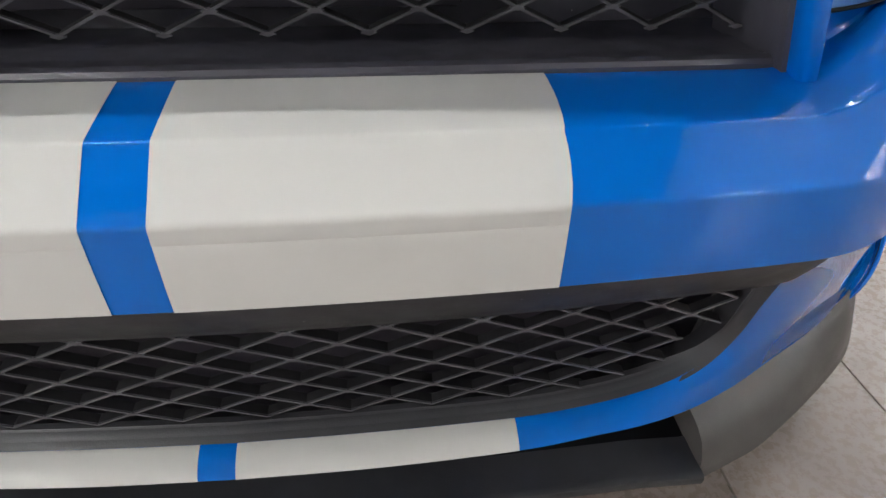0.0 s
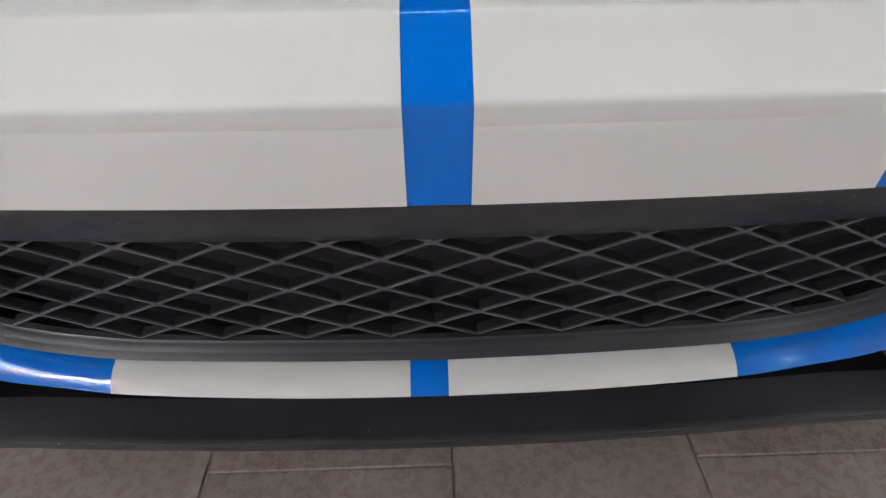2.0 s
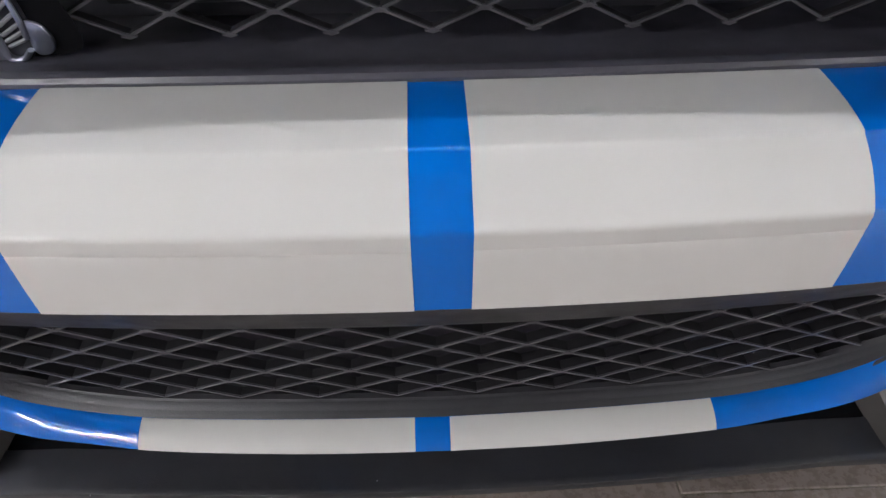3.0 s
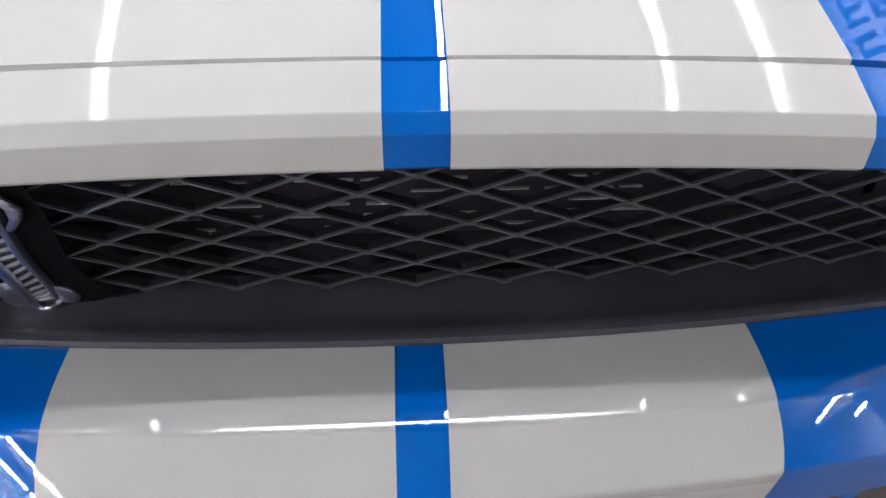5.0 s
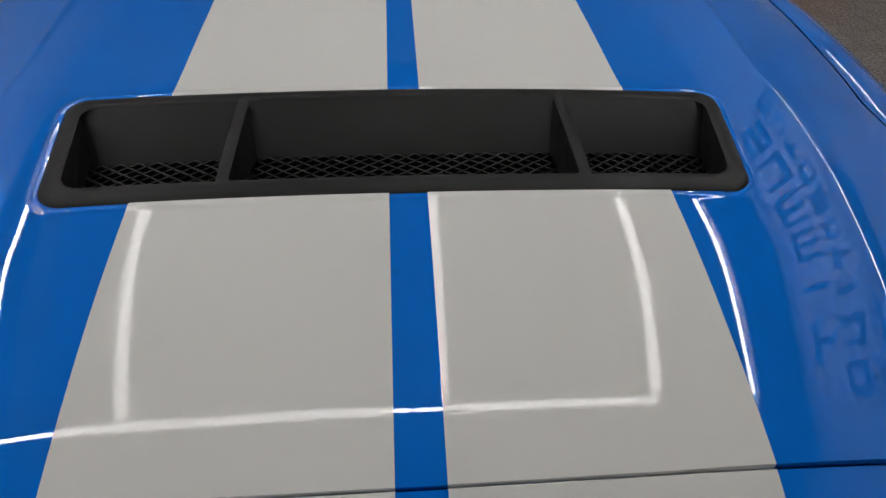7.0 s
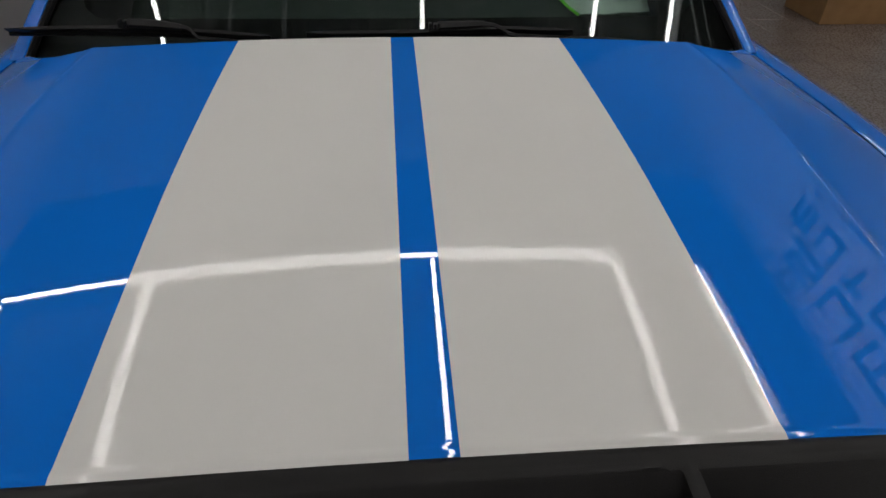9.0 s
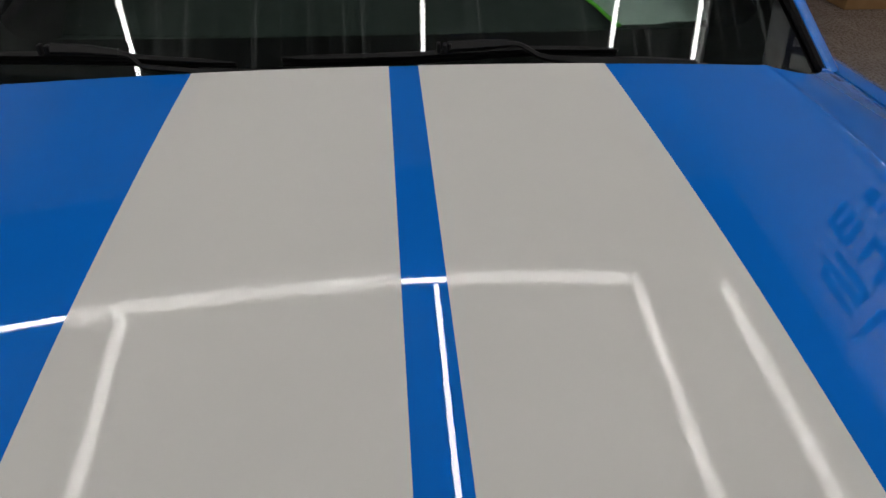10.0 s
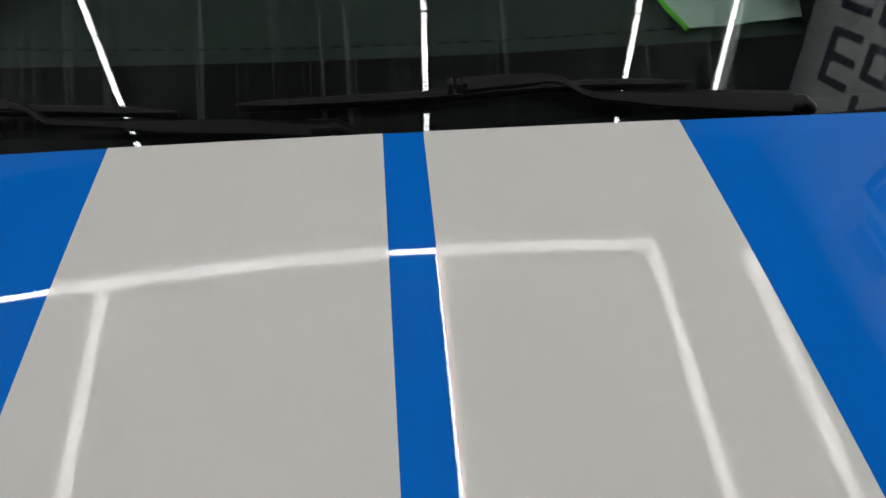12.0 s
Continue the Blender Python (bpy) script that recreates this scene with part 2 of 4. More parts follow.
def box(bm, lo, hi, bevel=0.0):
    m = Matrix.Translation([(a + b) / 2 for a, b in zip(lo, hi)]) @ Matrix.Diagonal([b - a for a, b in zip(lo, hi)] + [1])
    r = bmesh.ops.create_cube(bm, size=1.0, matrix=m)
    if bevel:
        es = {e for v in r["verts"] for e in v.link_edges}
        bmesh.ops.bevel(bm, geom=list(es), offset=bevel, segments=2, affect="EDGES", profile=0.5)
    return bm


def bar(bm, p0, p1, side, back):
    """A prism from p0 to p1: half width vector side, depth vector back."""
    v = [bm.verts.new(q) for q in (p0 - side, p0 + side, p1 + side, p1 - side,
                                  p0 - side * 0.6 + back, p0 + side * 0.6 + back, p1 + side * 0.6 + back, p1 - side * 0.6 + back)]
    for f in ((0, 1, 2, 3), (1, 0, 4, 5), (3, 2, 6, 7), (0, 3, 7, 4), (2, 1, 5, 6), (5, 4, 7, 6)):
        bm.faces.new([v[i] for i in f])


def lattice(fn, a0, b0, da, db, inside, width, back, web=1.0):
    """Diamond bars over the surface fn(a, b); rows db apart, nodes 2 da apart, odd rows shifted."""
    bm = bmesh.new()
    for j in range(-14, 15):
        for i in range(-40, 41):
            if (i + j) % 2:
                continue
            a, b = a0 + i * da, b0 + j * db
            p = Vector(fn(a, b))
            for dj in (1, -1):
                a2, b2 = a + da, b + dj * db
                if not inside((a + a2) / 2, (b + b2) / 2):
                    continue
                q = Vector(fn(a2, b2))
                across = Vector(fn(a, b + db)) - p
                along = q - p
                nrm = (Vector(fn(a + da, b)) - p).cross(across).normalized()
                side = along.cross(nrm).normalized() * width / 2
                bar(bm, p, q, side, Vector(back))
            if web and inside(a, b):
                e1 = (Vector(fn(a + da, b)) - p).normalized()
                e2 = (Vector(fn(a, b + db)) - p).normalized()
                n = e1.cross(e2).normalized()
                n = n if n.y < 0 or n.z > 0.8 else -n
                k = [bm.verts.new(p + e1 * sx * width * 2.6 * web + e2 * sy * width * 0.95 * web + n * 0.0004)
                     for sx, sy in ((-1, 0), (-0.3, -0.7), (0, -1), (0.3, -0.7), (1, 0), (0.3, 0.7), (0, 1), (-0.3, 0.7))]
                low = [bm.verts.new(v.co + Vector(back) * 0.8) for v in k]
                bm.faces.new(k)
                for x in range(8):
                    bm.faces.new((k[x], k[(x + 1) % 8], low[(x + 1) % 8], low[x]))
    return bm


def tube_along(bm, pts, radius, sides=10, flat=1.0):
    rings = []
    for i, p in enumerate(pts):
        d = (pts[min(i + 1, len(pts) - 1)] - pts[max(i - 1, 0)]).normalized()
        u = d.cross(Vector((0, 0, 1)))
        u = u.normalized() if u.length > 1e-4 else Vector((1, 0, 0))
        w = u.cross(d).normalized()
        r = radius(i / (len(pts) - 1)) if callable(radius) else radius
        rings.append([bm.verts.new(p + u * math.cos(k / sides * math.tau) * r + w * math.sin(k / sides * math.tau) * r * flat) for k in range(sides)])
    for a, b in zip(rings, rings[1:]):
        for k in range(sides):
            bm.faces.new((a[k], a[(k + 1) % sides], b[(k + 1) % sides], b[k]))
    bm.faces.new(rings[0])
    bm.faces.new(rings[-1])


# ------------------------------------------------------- the car's surfaces
STRIPE, GAP = 0.305, 0.0214          # half widths of the striping and of its centre gap
HOOD_K = (-0.09003772, 0.3786656, -0.60285616, 0.50032179, 0.77089969)


REAR, RISE = 0.085, 0.0082           # length and rise of the even stretch behind the vent


def station(y):
    """Hood stations: the stretch behind the vent has an even slope."""
    return y if y < 0.657 else max(0.657, y - REAR)


def hood_centre(y):
    y = max(y, 0.10)
    up = RISE * min(1.0, max(0.0, (y - 0.657) / REAR))
    y = station(y)
    return up + (((HOOD_K[0] * y + HOOD_K[1]) * y + HOOD_K[2]) * y + HOOD_K[3]) * y + HOOD_K[4]


def ridge_x(y):
    return lerp([(0.1, 0.45), (0.3, 0.491), (0.42, 0.515), (0.5, 0.529), (0.61, 0.539), (0.77, 0.553), (0.98, 0.570), (1.15, 0.586), (1.3, 0.586), (1.47, 0.572), (1.7, 0.565)], station(y))


def side_x(y):
    return lerp([(0.1, 0.57), (0.22, 0.63), (0.4, 0.69), (0.6, 0.735), (0.9, 0.772), (1.2, 0.792), (1.6, 0.79)], station(y))


def side_z(y):
    up = RISE * min(1.0, max(0.0, (y - 0.657) / REAR))
    return up + lerp([(0.1, 0.735), (0.22, 0.765), (0.4, 0.808), (0.6, 0.845), (0.9, 0.876), (1.2, 0.892), (1.6, 0.900)], station(y))


def roll_off(ax, y):
    """Drop of the hood's shoulder, which falls away faster towards the nose."""
    q = max(0.0, ax - 0.29)
    fall = max(0.0, lerp([(0.13, 0.080), (0.21, 0.076), (0.29, 0.0635), (0.37, 0.0480), (0.45, 0.0325), (0.53, 0.018), (0.61, 0.007), (0.69, 0.0), (0.77, 0.0)], y))
    return fall * (q * q / 0.30 if q < 0.15 else 0.075 + (q - 0.15))


def hood_z(x, y):
    ax, xr = abs(x), ridge_x(y)
    f = min(1.0, max(0.0, (0.41 - y) / 0.26))
    crown = 0.07 + 0.032 * f * f * (3 - 2 * f)
    inner = hood_centre(y) - crown * min(ax, xr)**2 - roll_off(min(ax, xr), y)
    past = 0.007 * math.log1p(math.exp(min(60.0, (ax - xr) / 0.007)))
    if past > 1e-5:
        w = min(past, ax - xr + 0.006) / (side_x(y) - xr) if ax > xr + 0.03 else past / (side_x(y) - xr)
        inner += (side_z(y) - inner) * (0.62 * w + 0.38 * w * w)
    inner += (0.0005 + 0.0012 * min(1, max(0, (y - 0.62) / 0.3))) * math.exp(-((ax - xr - 0.004) / 0.009)**2) * min(1, max(0, (y - 0.25) / 0.3))
    return inner


def vent_half(y):
    return 0.412 + (y - 0.446) / 0.214 * 0.033


def vent_distance(x, y):
    """Signed distance outside the rounded outline of the vent, in metres."""
    cy, hy = 0.553, 0.108
    hx = vent_half(y)
    r = 0.032
    qx, qy = abs(x) - (hx - r), abs(y - cy - 0.02 * x * x) - (hy - r)
    return math.hypot(max(qx, 0), max(qy, 0)) + min(max(qx, qy), 0) - r


def sweep(x):
    ax = abs(x)
    return 0.17 * ax * ax + 2.0 * max(0.0, ax - 0.53)**2


def nose(x, y, z, bend=1.0, drop=0.05):
    return (x, y + bend * sweep(x), z - drop * min(abs(x), 0.6)**2)


car = thing("sports_car", "blue sports coupe with twin off-white stripes parked on a tiled floor", "car")


def hood_front(x):
    return 0.1362 + 0.062 * x * x + 1.6 * max(0.0, abs(x) - 0.46)**2


def hood_rear(x):
    ax = abs(x)
    return 1.444 + REAR + 0.07 * ax * ax + (0.6 * (ax - 0.572) - 0.055 * math.sin(min(1.0, (ax - 0.572) / 0.215) * math.pi) if ax > 0.572 else 0)


def hood_uv(u, v):
    x0 = u * 0.79
    for _ in range(3):
        y = hood_front(x0) + (hood_rear(x0) - hood_front(x0)) * v
        x0 = u * side_x(y)
    return x0, y


def hood_point(u, v, lift=0.0):
    x, y = hood_uv(u, v)
    return (x, y, hood_z(x, y) + lift)


def hood_sheet(us, vs, lift=0.0):
    return sheet(lambda u, v: hood_point(u, v, lift), us, vs, lambda u, v: vent_distance(*hood_uv(u, v)) < -0.013)


def edge_skirt(bm, depth):
    """Turns the open outer edges of a panel down."""
    es = [e for e in bm.edges if len(e.link_faces) == 1 and max(vent_distance(v.co.x, v.co.y) for v in e.verts) > 0.03]
    r = bmesh.ops.extrude_edge_only(bm, edges=es)
    for v in [g for g in r["geom"] if isinstance(g, bmesh.types.BMVert)]:
        v.co.z -= depth


def fine(a, b, step):
    n = max(2, int(round((b - a) / step)))
    return spread(a, b, n)


HV = sorted(set([round(v, 5) for v in fine(0, 0.2, 0.005) + fine(0.2, 0.45, 0.0042) + fine(0.45, 1, 0.009)]))
HU = sorted(set([round(v, 5) for v in fine(-1, -0.80, 0.0075) + fine(-0.80, -0.62, 0.004) + fine(-0.62, 0.62, 0.014) + fine(0.62, 0.80, 0.004) + fine(0.80, 1, 0.0075)]))
bm = hood_sheet(HU, HV)
edge_skirt(bm, 0.014)
hood = part("hood", bm, BLUE, car, "glossy blue hood with a raised power dome")


def stripe_sheet(fn, x0, x1, step, vs, skip=None):
    return sheet(fn, fine(x0, x1, step), vs, skip)


def stripe_half(y):
    return lerp([(0.1, 0.305), (0.5, 0.3065), (0.8, 0.3125), (1.0, 0.3155), (1.2, 0.3125), (1.444, 0.305)], station(y))


def hood_stripe_point(x, v, lift=0.0007):
    y = hood_front(x) + (hood_rear(x) - hood_front(x)) * v
    x += math.copysign(stripe_half(y) - STRIPE, x) * (abs(x) - GAP) / (STRIPE - GAP)
    return (x, y, hood_z(x, y) + lift)


for x0, x1 in ((-STRIPE, -GAP), (GAP, STRIPE)):
    bm = stripe_sheet(hood_stripe_point, x0, x1, 0.014, HV,
                      lambda x, v: vent_distance(x, hood_front(x) + (hood_rear(x) - hood_front(x)) * v) < -0.013)
    es = [e for e in bm.edges if len(e.link_faces) == 1 and max(v.co.y for v in e.verts) < hood_front(0.3) + 0.002]
    r = bmesh.ops.extrude_edge_only(bm, edges=es)
    for v in [g for g in r["geom"] if isinstance(g, bmesh.types.BMVert)]:
        v.co.z -= 0.0085
        v.co.y -= 0.0007
    part("stripe", bm, WHITE, hood, "off-white vinyl stripe")

seam = sheet(lambda x, k: (x, hood_front(x) - 0.010 + 0.018 * k, hood_z(x, 0.14) - 0.0075), fine(-0.56, 0.56, 0.02), [0, 1])
part("seam_gutter", seam, DEEP, hood)

# --- nose panel between hood and upper grille, and the bumper below it
def filleted(corners, segs=6):
    """A (y, z) profile through corners (y, z, radius), its corners rounded by arcs."""
    out = []
    for i, (y, z, r) in enumerate(corners):
        p = Vector((y, z))
        if r == 0 or i in (0, len(corners) - 1):
            out.append((y, z))
            continue
        a = (Vector(corners[i - 1][:2]) - p).normalized()
        b = (Vector(corners[i + 1][:2]) - p).normalized()
        half = a.angle(b) / 2
        mid = (a + b).normalized()
        c = p + mid * (r / math.sin(half))
        t0, t1 = p + a * (r / math.tan(half)), p + b * (r / math.tan(half))
        out += [tuple(t0 + a * g) for g in (0.004, 0.0012)]
        for k in range(segs + 1):
            d = (t0 - c).lerp(t1 - c, k / segs).normalized() * r
            out.append(tuple(c + d))
        out += [tuple(t1 + b * g) for g in (0.0012, 0.004)]
    return out


HEADER_BEND = filleted([(0.1300, 0.8266, 0), (0.1180, 0.8210, 0), (0.1070, 0.81585, 0), (0.0955, 0.8104, 0.0030), (0.0876, 0.7985, 0.0030), (0.0848, 0.7800, 0)])
HEADER = [(0.1340, 0.815), (0.1336, 0.8262), (0.1322, 0.8276)] + HEADER_BEND + [(0.0848, 0.7768), (0.088, 0.7735), (0.105, 0.7715), (0.15, 0.775)]


def header_sweep(x, y):
    back = min(1.0, max(0.0, (y - 0.088) / 0.042))
    return (0.03 + 0.032 * back) * x * x + 1.6 * max(0.0, abs(x) - 0.46)**2


def outward(points, k):
    """Unit normal of a nose profile at index k, pointing away from the body."""
    a, b = points[max(k - 1, 0)], points[min(k + 1, len(points) - 1)]
    dy, dz = b[0] - a[0], b[1] - a[1]
    n = math.hypot(dy, dz) or 1
    ny, nz = dz / n, -dy / n
    return (ny, nz)


def profile_sheet(points, xs, at, lift=0.0, flip=1):
    """Sweeps a (y, z) profile across the car, offset along its own normal."""
    rows = []
    for k, (y, z) in enumerate(points):
        ny, nz = outward(points, k)
        rows.append((y + flip * ny * lift, z + flip * nz * lift))
    return sheet(lambda x, k: at(x, *rows[k]), xs, list(range(len(rows))))


def header_at(x, y, z):
    return (x, y + header_sweep(x, y), z - 0.102 * min(abs(x), 0.5)**2 - roll_off(min(abs(x), 0.5), 0.13) - 0.6 * max(0, abs(x) - 0.46)**2)


def rise(x):
    """How far the upper crease climbs towards the headlight."""
    return 3.0 * min(0.15, max(0.0, abs(x) - 0.50))**2


def shoulder(x, y, z):
    return nose(x, y, z + rise(x) * min(1.0, max(0.0, (z - 0.5203) / 0.0409)))


CREASES = [(-0.0055, 0.4475, 0), (-0.0073, 0.470, 0), (-0.0084, 0.495, 0), (-0.0087, 0.5053, 0), (-0.0084, 0.5057, 0), (-0.0085, 0.5062, 0), (-0.0088, 0.5066, 0), (-0.0091, 0.5203, 0.007), (0.003, 0.53223, 0), (0.014, 0.54296, 0), (0.024, 0.55262, 0), (0.0335, 0.5617, 0.009),
           (0.0425, 0.56398, 0), (0.0490, 0.56547, 0), (0.0580, 0.56746, 0), (0.0700, 0.57003, 0), (0.0850, 0.57311, 0), (0.1030, 0.57664, 0), (0.109, 0.5772, 0)]
BUMPER = filleted(CREASES)
fascia = part("bumper", profile_sheet([(0.02, 0.4485), (-0.0052, 0.4472)] + filleted([c for c in CREASES if not 0.505 < c[1] < 0.507])[1:] + [(0.114, 0.574)],
                                      fine(-0.93, 0.93, 0.015), shoulder), BLUE, car, "glossy blue front bumper with creased nose")
header = part("nose_panel", profile_sheet(HEADER, fine(-0.60, 0.60, 0.012), header_at), BLUE, car, "blue nose panel over the grille")
for x0, x1 in ((-STRIPE, -GAP), (GAP, STRIPE)):
    def bowed(x, y, z):
        f = (z - 0.5203) / 0.0407 if z < 0.561 else (z - 0.561) / 0.018
        b = 0.0026 * math.sin(math.pi * f) if 0 < f < 1 else 0.0
        return nose(x * (1 + b / STRIPE) if abs(x) > GAP + 0.01 else x, y, z)
    part("stripe", profile_sheet(BUMPER, fine(x0, x1, 0.015), bowed, 0.0008, -1), SMOOTH, fascia, "off-white vinyl stripe")
    part("stripe", profile_sheet(HEADER[1:-2], fine(x0, x1, 0.015), header_at, 0.0008, 1), WHITE, header, "off-white vinyl stripe")

# --- lip round the lower opening
INNER = [(0, 0.0745, 0.206), (0.15, 0.0785, 0.2055), (0.302, 0.088, 0.2035), (0.385, 0.099, 0.2040), (0.440, 0.106, 0.2105), (0.4826, 0.110, 0.2242),
         (0.5175, 0.112, 0.2490), (0.5380, 0.106, 0.2950), (0.5440, 0.094, 0.350), (0.5475, 0.078, 0.398), (0.5545, 0.050, 0.4400)]
OUTER = [(0, 0.0455, 0.185), (0.15, 0.049, 0.1845), (0.304, 0.060, 0.1835), (0.385, 0.0722, 0.1835), (0.455, 0.0830, 0.186), (0.515, 0.1005, 0.188),
         (0.575, 0.128, 0.189), (0.65, 0.172, 0.1885), (0.745, 0.227, 0.1945), (0.86, 0.302, 0.232), (0.90, 0.405, 0.444)]


def mirrored(p, s):
    return Vector((p[0] * s, p[1], p[2]))


def lip_point(t, w, lift=0.0):
    s = -1 if t < 0 else 1
    a, b = curve3(INNER, abs(t)), curve3(OUTER, abs(t))
    if w > 1:
        p = b + Vector((0, 0.03 * (w - 1), -0.006 * (w - 1)))
    else:
        p = a.lerp(b, w)
        out = Vector((0.75 * abs(t)**3, -0.75, 0.65)).normalized()
        far = min(1.0, (b - a).length / 0.05)
        k = min(1.0, max(0.0, (abs(t) - 0.80) / 0.20))
        k = k * k * (3 - 2 * k)
        p = p.lerp(Vector(nose(0.556 + 0.344 * w, -0.0015, 0.4462)), k)
        side = min(1.0, max(0.0, (abs(t) - 0.42) / 0.25))
        side = side * side * (3 - 2 * side)
        roundness = 0.0055 * far * math.sin(min(1.0, w * 1.02) * math.pi)**0.8 if 0 < w < 1 else 0.0
        g = w / 0.40 - (1 - w) / 0.60
        folded = 0.016 * far * ((w / 0.40 + (1 - w) / 0.60 - math.sqrt(g * g + 0.10)) / 2 - 0.02) if 0 < w < 1 else 0.0
        p = p + out * ((roundness + (folded - roundness) * side) * (1 - k))
        p = p + out * lift
    return mirrored(p, s)


LIPW = [0, 0.05, 0.12, 0.2, 0.28, 0.35, 0.4, 0.45, 0.52, 0.6, 0.68, 0.76, 0.83, 0.88, 0.92, 0.95, 0.975, 1.0, 1.3, 2.0]
lip = part("lower_lip", sheet(lip_point, spread(-1, 1, 220), LIPW), BLUE, car, "blue lip framing the lower grille")


def lip_t(x):
    """Parameter at which the middle of the lip lies at x."""
    lo, hi = 0.0, 1.0
    for _ in range(30):
        mid = (lo + hi) / 2
        if abs(lip_point(mid, 0.5).x) < abs(x):
            lo = mid
        else:
            hi = mid
    return math.copysign(lo, x)


for x0, x1 in ((-0.333, -0.0305), (0.0075, 0.303)):
    part("stripe", sheet(lambda t, w: lip_point(t, w, 0.0008), spread(lip_t(x0), lip_t(x1), 40), LIPW[:18]), WHITE, lip, "off-white vinyl stripe")

for s in (1, -1):
    edge = [curve3(OUTER, t) for t in spread(0.80, 0.93, 14)]
    bm = bmesh.new()
    tube_along(bm, [mirrored(p + Vector((0.010, 0.012, -0.004)), s) for p in edge], lambda q: 0.0015 + 0.0045 * q, 10)
    part("slot_rim", bm, BLUE, car)
    bm = sheet(lambda t, w: tuple(mirrored(curve3(OUTER, t) + Vector((0.012 * w, 0.004 + 0.010 * w, -0.002)), s)), spread(0.80, 0.93, 14), [0, 1])
    part("slot", bm, DEEP, car)

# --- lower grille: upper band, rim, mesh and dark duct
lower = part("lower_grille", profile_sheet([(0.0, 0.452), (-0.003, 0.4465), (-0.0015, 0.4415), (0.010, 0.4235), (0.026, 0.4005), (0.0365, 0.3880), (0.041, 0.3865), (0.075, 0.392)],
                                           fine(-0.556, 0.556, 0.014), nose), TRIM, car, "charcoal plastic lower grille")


def rim_point(t, w):
    s = -1 if t < 0 else 1
    a = curve3(INNER, abs(t))
    inward = Vector((-1.0 * min(1, abs(t) * 1.4)**3, 0.55, 0.25)).normalized()
    offs = [(-0.003, -0.004), (0.0015, 0.001), (0.0060, 0.0034), (0.0068, 0.0014), (0.0076, 0.0016), (0.0084, 0.0042), (0.014, 0.0056), (0.0150, 0.0032), (0.0160, 0.0034), (0.0170, 0.0060), (0.024, 0.0048), (0.031, -0.004), (0.042, -0.03)]
    d, up = offs[w]
    d *= 1 - 0.5 * min(1.0, max(0.0, (abs(t) - 0.5) / 0.2))
    q = a + inward * d + Vector((0, 0.35, 1)).normalized() * up * (1 - 0.6 * min(1, abs(t))**2)
    if w == 12:
        q.y += 0.03
    return mirrored(q, s)


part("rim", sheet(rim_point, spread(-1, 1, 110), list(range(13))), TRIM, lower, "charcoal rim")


def low_mesh(a, b):
    return nose(a, 0.0625 - 0.29 * (b - 0.3225), b, 1.0, 0.08)


def low_inside(a, b):
    top = 0.392
    ax = abs(a)
    bottom = 0.2345 if ax < 0.36 else 0.2345 + 5.0 * (ax - 0.36)**2
    return bottom < b < top and ax < 0.50 + 0.2 * (b - 0.3)


part("mesh", lattice(low_mesh, -0.005, 0.3762, 0.0434, 0.0217, low_inside, 0.0026, (0, 0.0022, 0.0006), 1.1), MESH, lower, "black diamond mesh")
# rear part of the bars, in the shaded copy of the mesh plastic
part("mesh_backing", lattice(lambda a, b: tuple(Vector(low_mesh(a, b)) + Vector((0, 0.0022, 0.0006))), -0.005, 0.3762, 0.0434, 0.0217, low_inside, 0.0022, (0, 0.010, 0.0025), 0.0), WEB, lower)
part("duct", sheet(lambda x, k: nose(x, *[(0.06, 0.40), (0.12, 0.405), (0.135, 0.33), (0.165, 0.20), (0.09, 0.190)][k]), fine(-0.56, 0.56, 0.04), list(range(5))), CAVITY, lower)

# --- splitter under the lip
split = part("splitter", profile_sheet([(0.080, 0.1425), (0.060, 0.1395), (0.036, 0.1365), (0.0315, 0.1362), (0.0285, 0.1345), (0.0275, 0.131), (0.0295, 0.122), (0.034, 0.119), (0.30, 0.117)],
                                       fine(-0.516, 0.516, 0.014), lambda x, y, z: (x, y + 0.085 * x * x - 0.006 * max(0, abs(x) - 0.44) / 0.08, z)), CHIN, car, "charcoal plastic front splitter")
# black sheet standing in for the shade under the lip's overhang
part("painted_lip_shade", profile_sheet([(0.088, 0.190), (0.098, 0.176), (0.104, 0.160), (0.103, 0.146), (0.076, 0.1412)], fine(-0.53, 0.53, 0.03), lambda x, y, z: (x, y + 0.085 * x * x, z)), DEEP, split)
WING_TOP = [(0.509, 0.101, 0.189), (0.5605, 0.123, 0.191), (0.64, 0.170, 0.190), (0.72, 0.215, 0.194), (0.80, 0.265, 0.208), (0.852, 0.315, 0.200)]
WING_LOW = [(0.515, 0.054, 0.129), (0.565, 0.075, 0.128), (0.612, 0.097, 0.128), (0.71, 0.160, 0.128), (0.807, 0.233, 0.129), (0.865, 0.30, 0.132)]


def wing_point(t, w, s):
    a, b = curve3(WING_TOP, t), curve3(WING_LOW, t)
    if w <= 1:
        p = a.lerp(b, w) + Vector((0.3, -0.6, 0.4)) * ((0.014 - 0.011 * t) * math.sin(w * math.pi))
    else:
        p = b + [Vector((0.002, -0.002, -0.006)), Vector((0, 0, -0.012)), Vector((-0.12, 0.16, -0.014))][int(w) - 2]
    return mirrored(p, s)


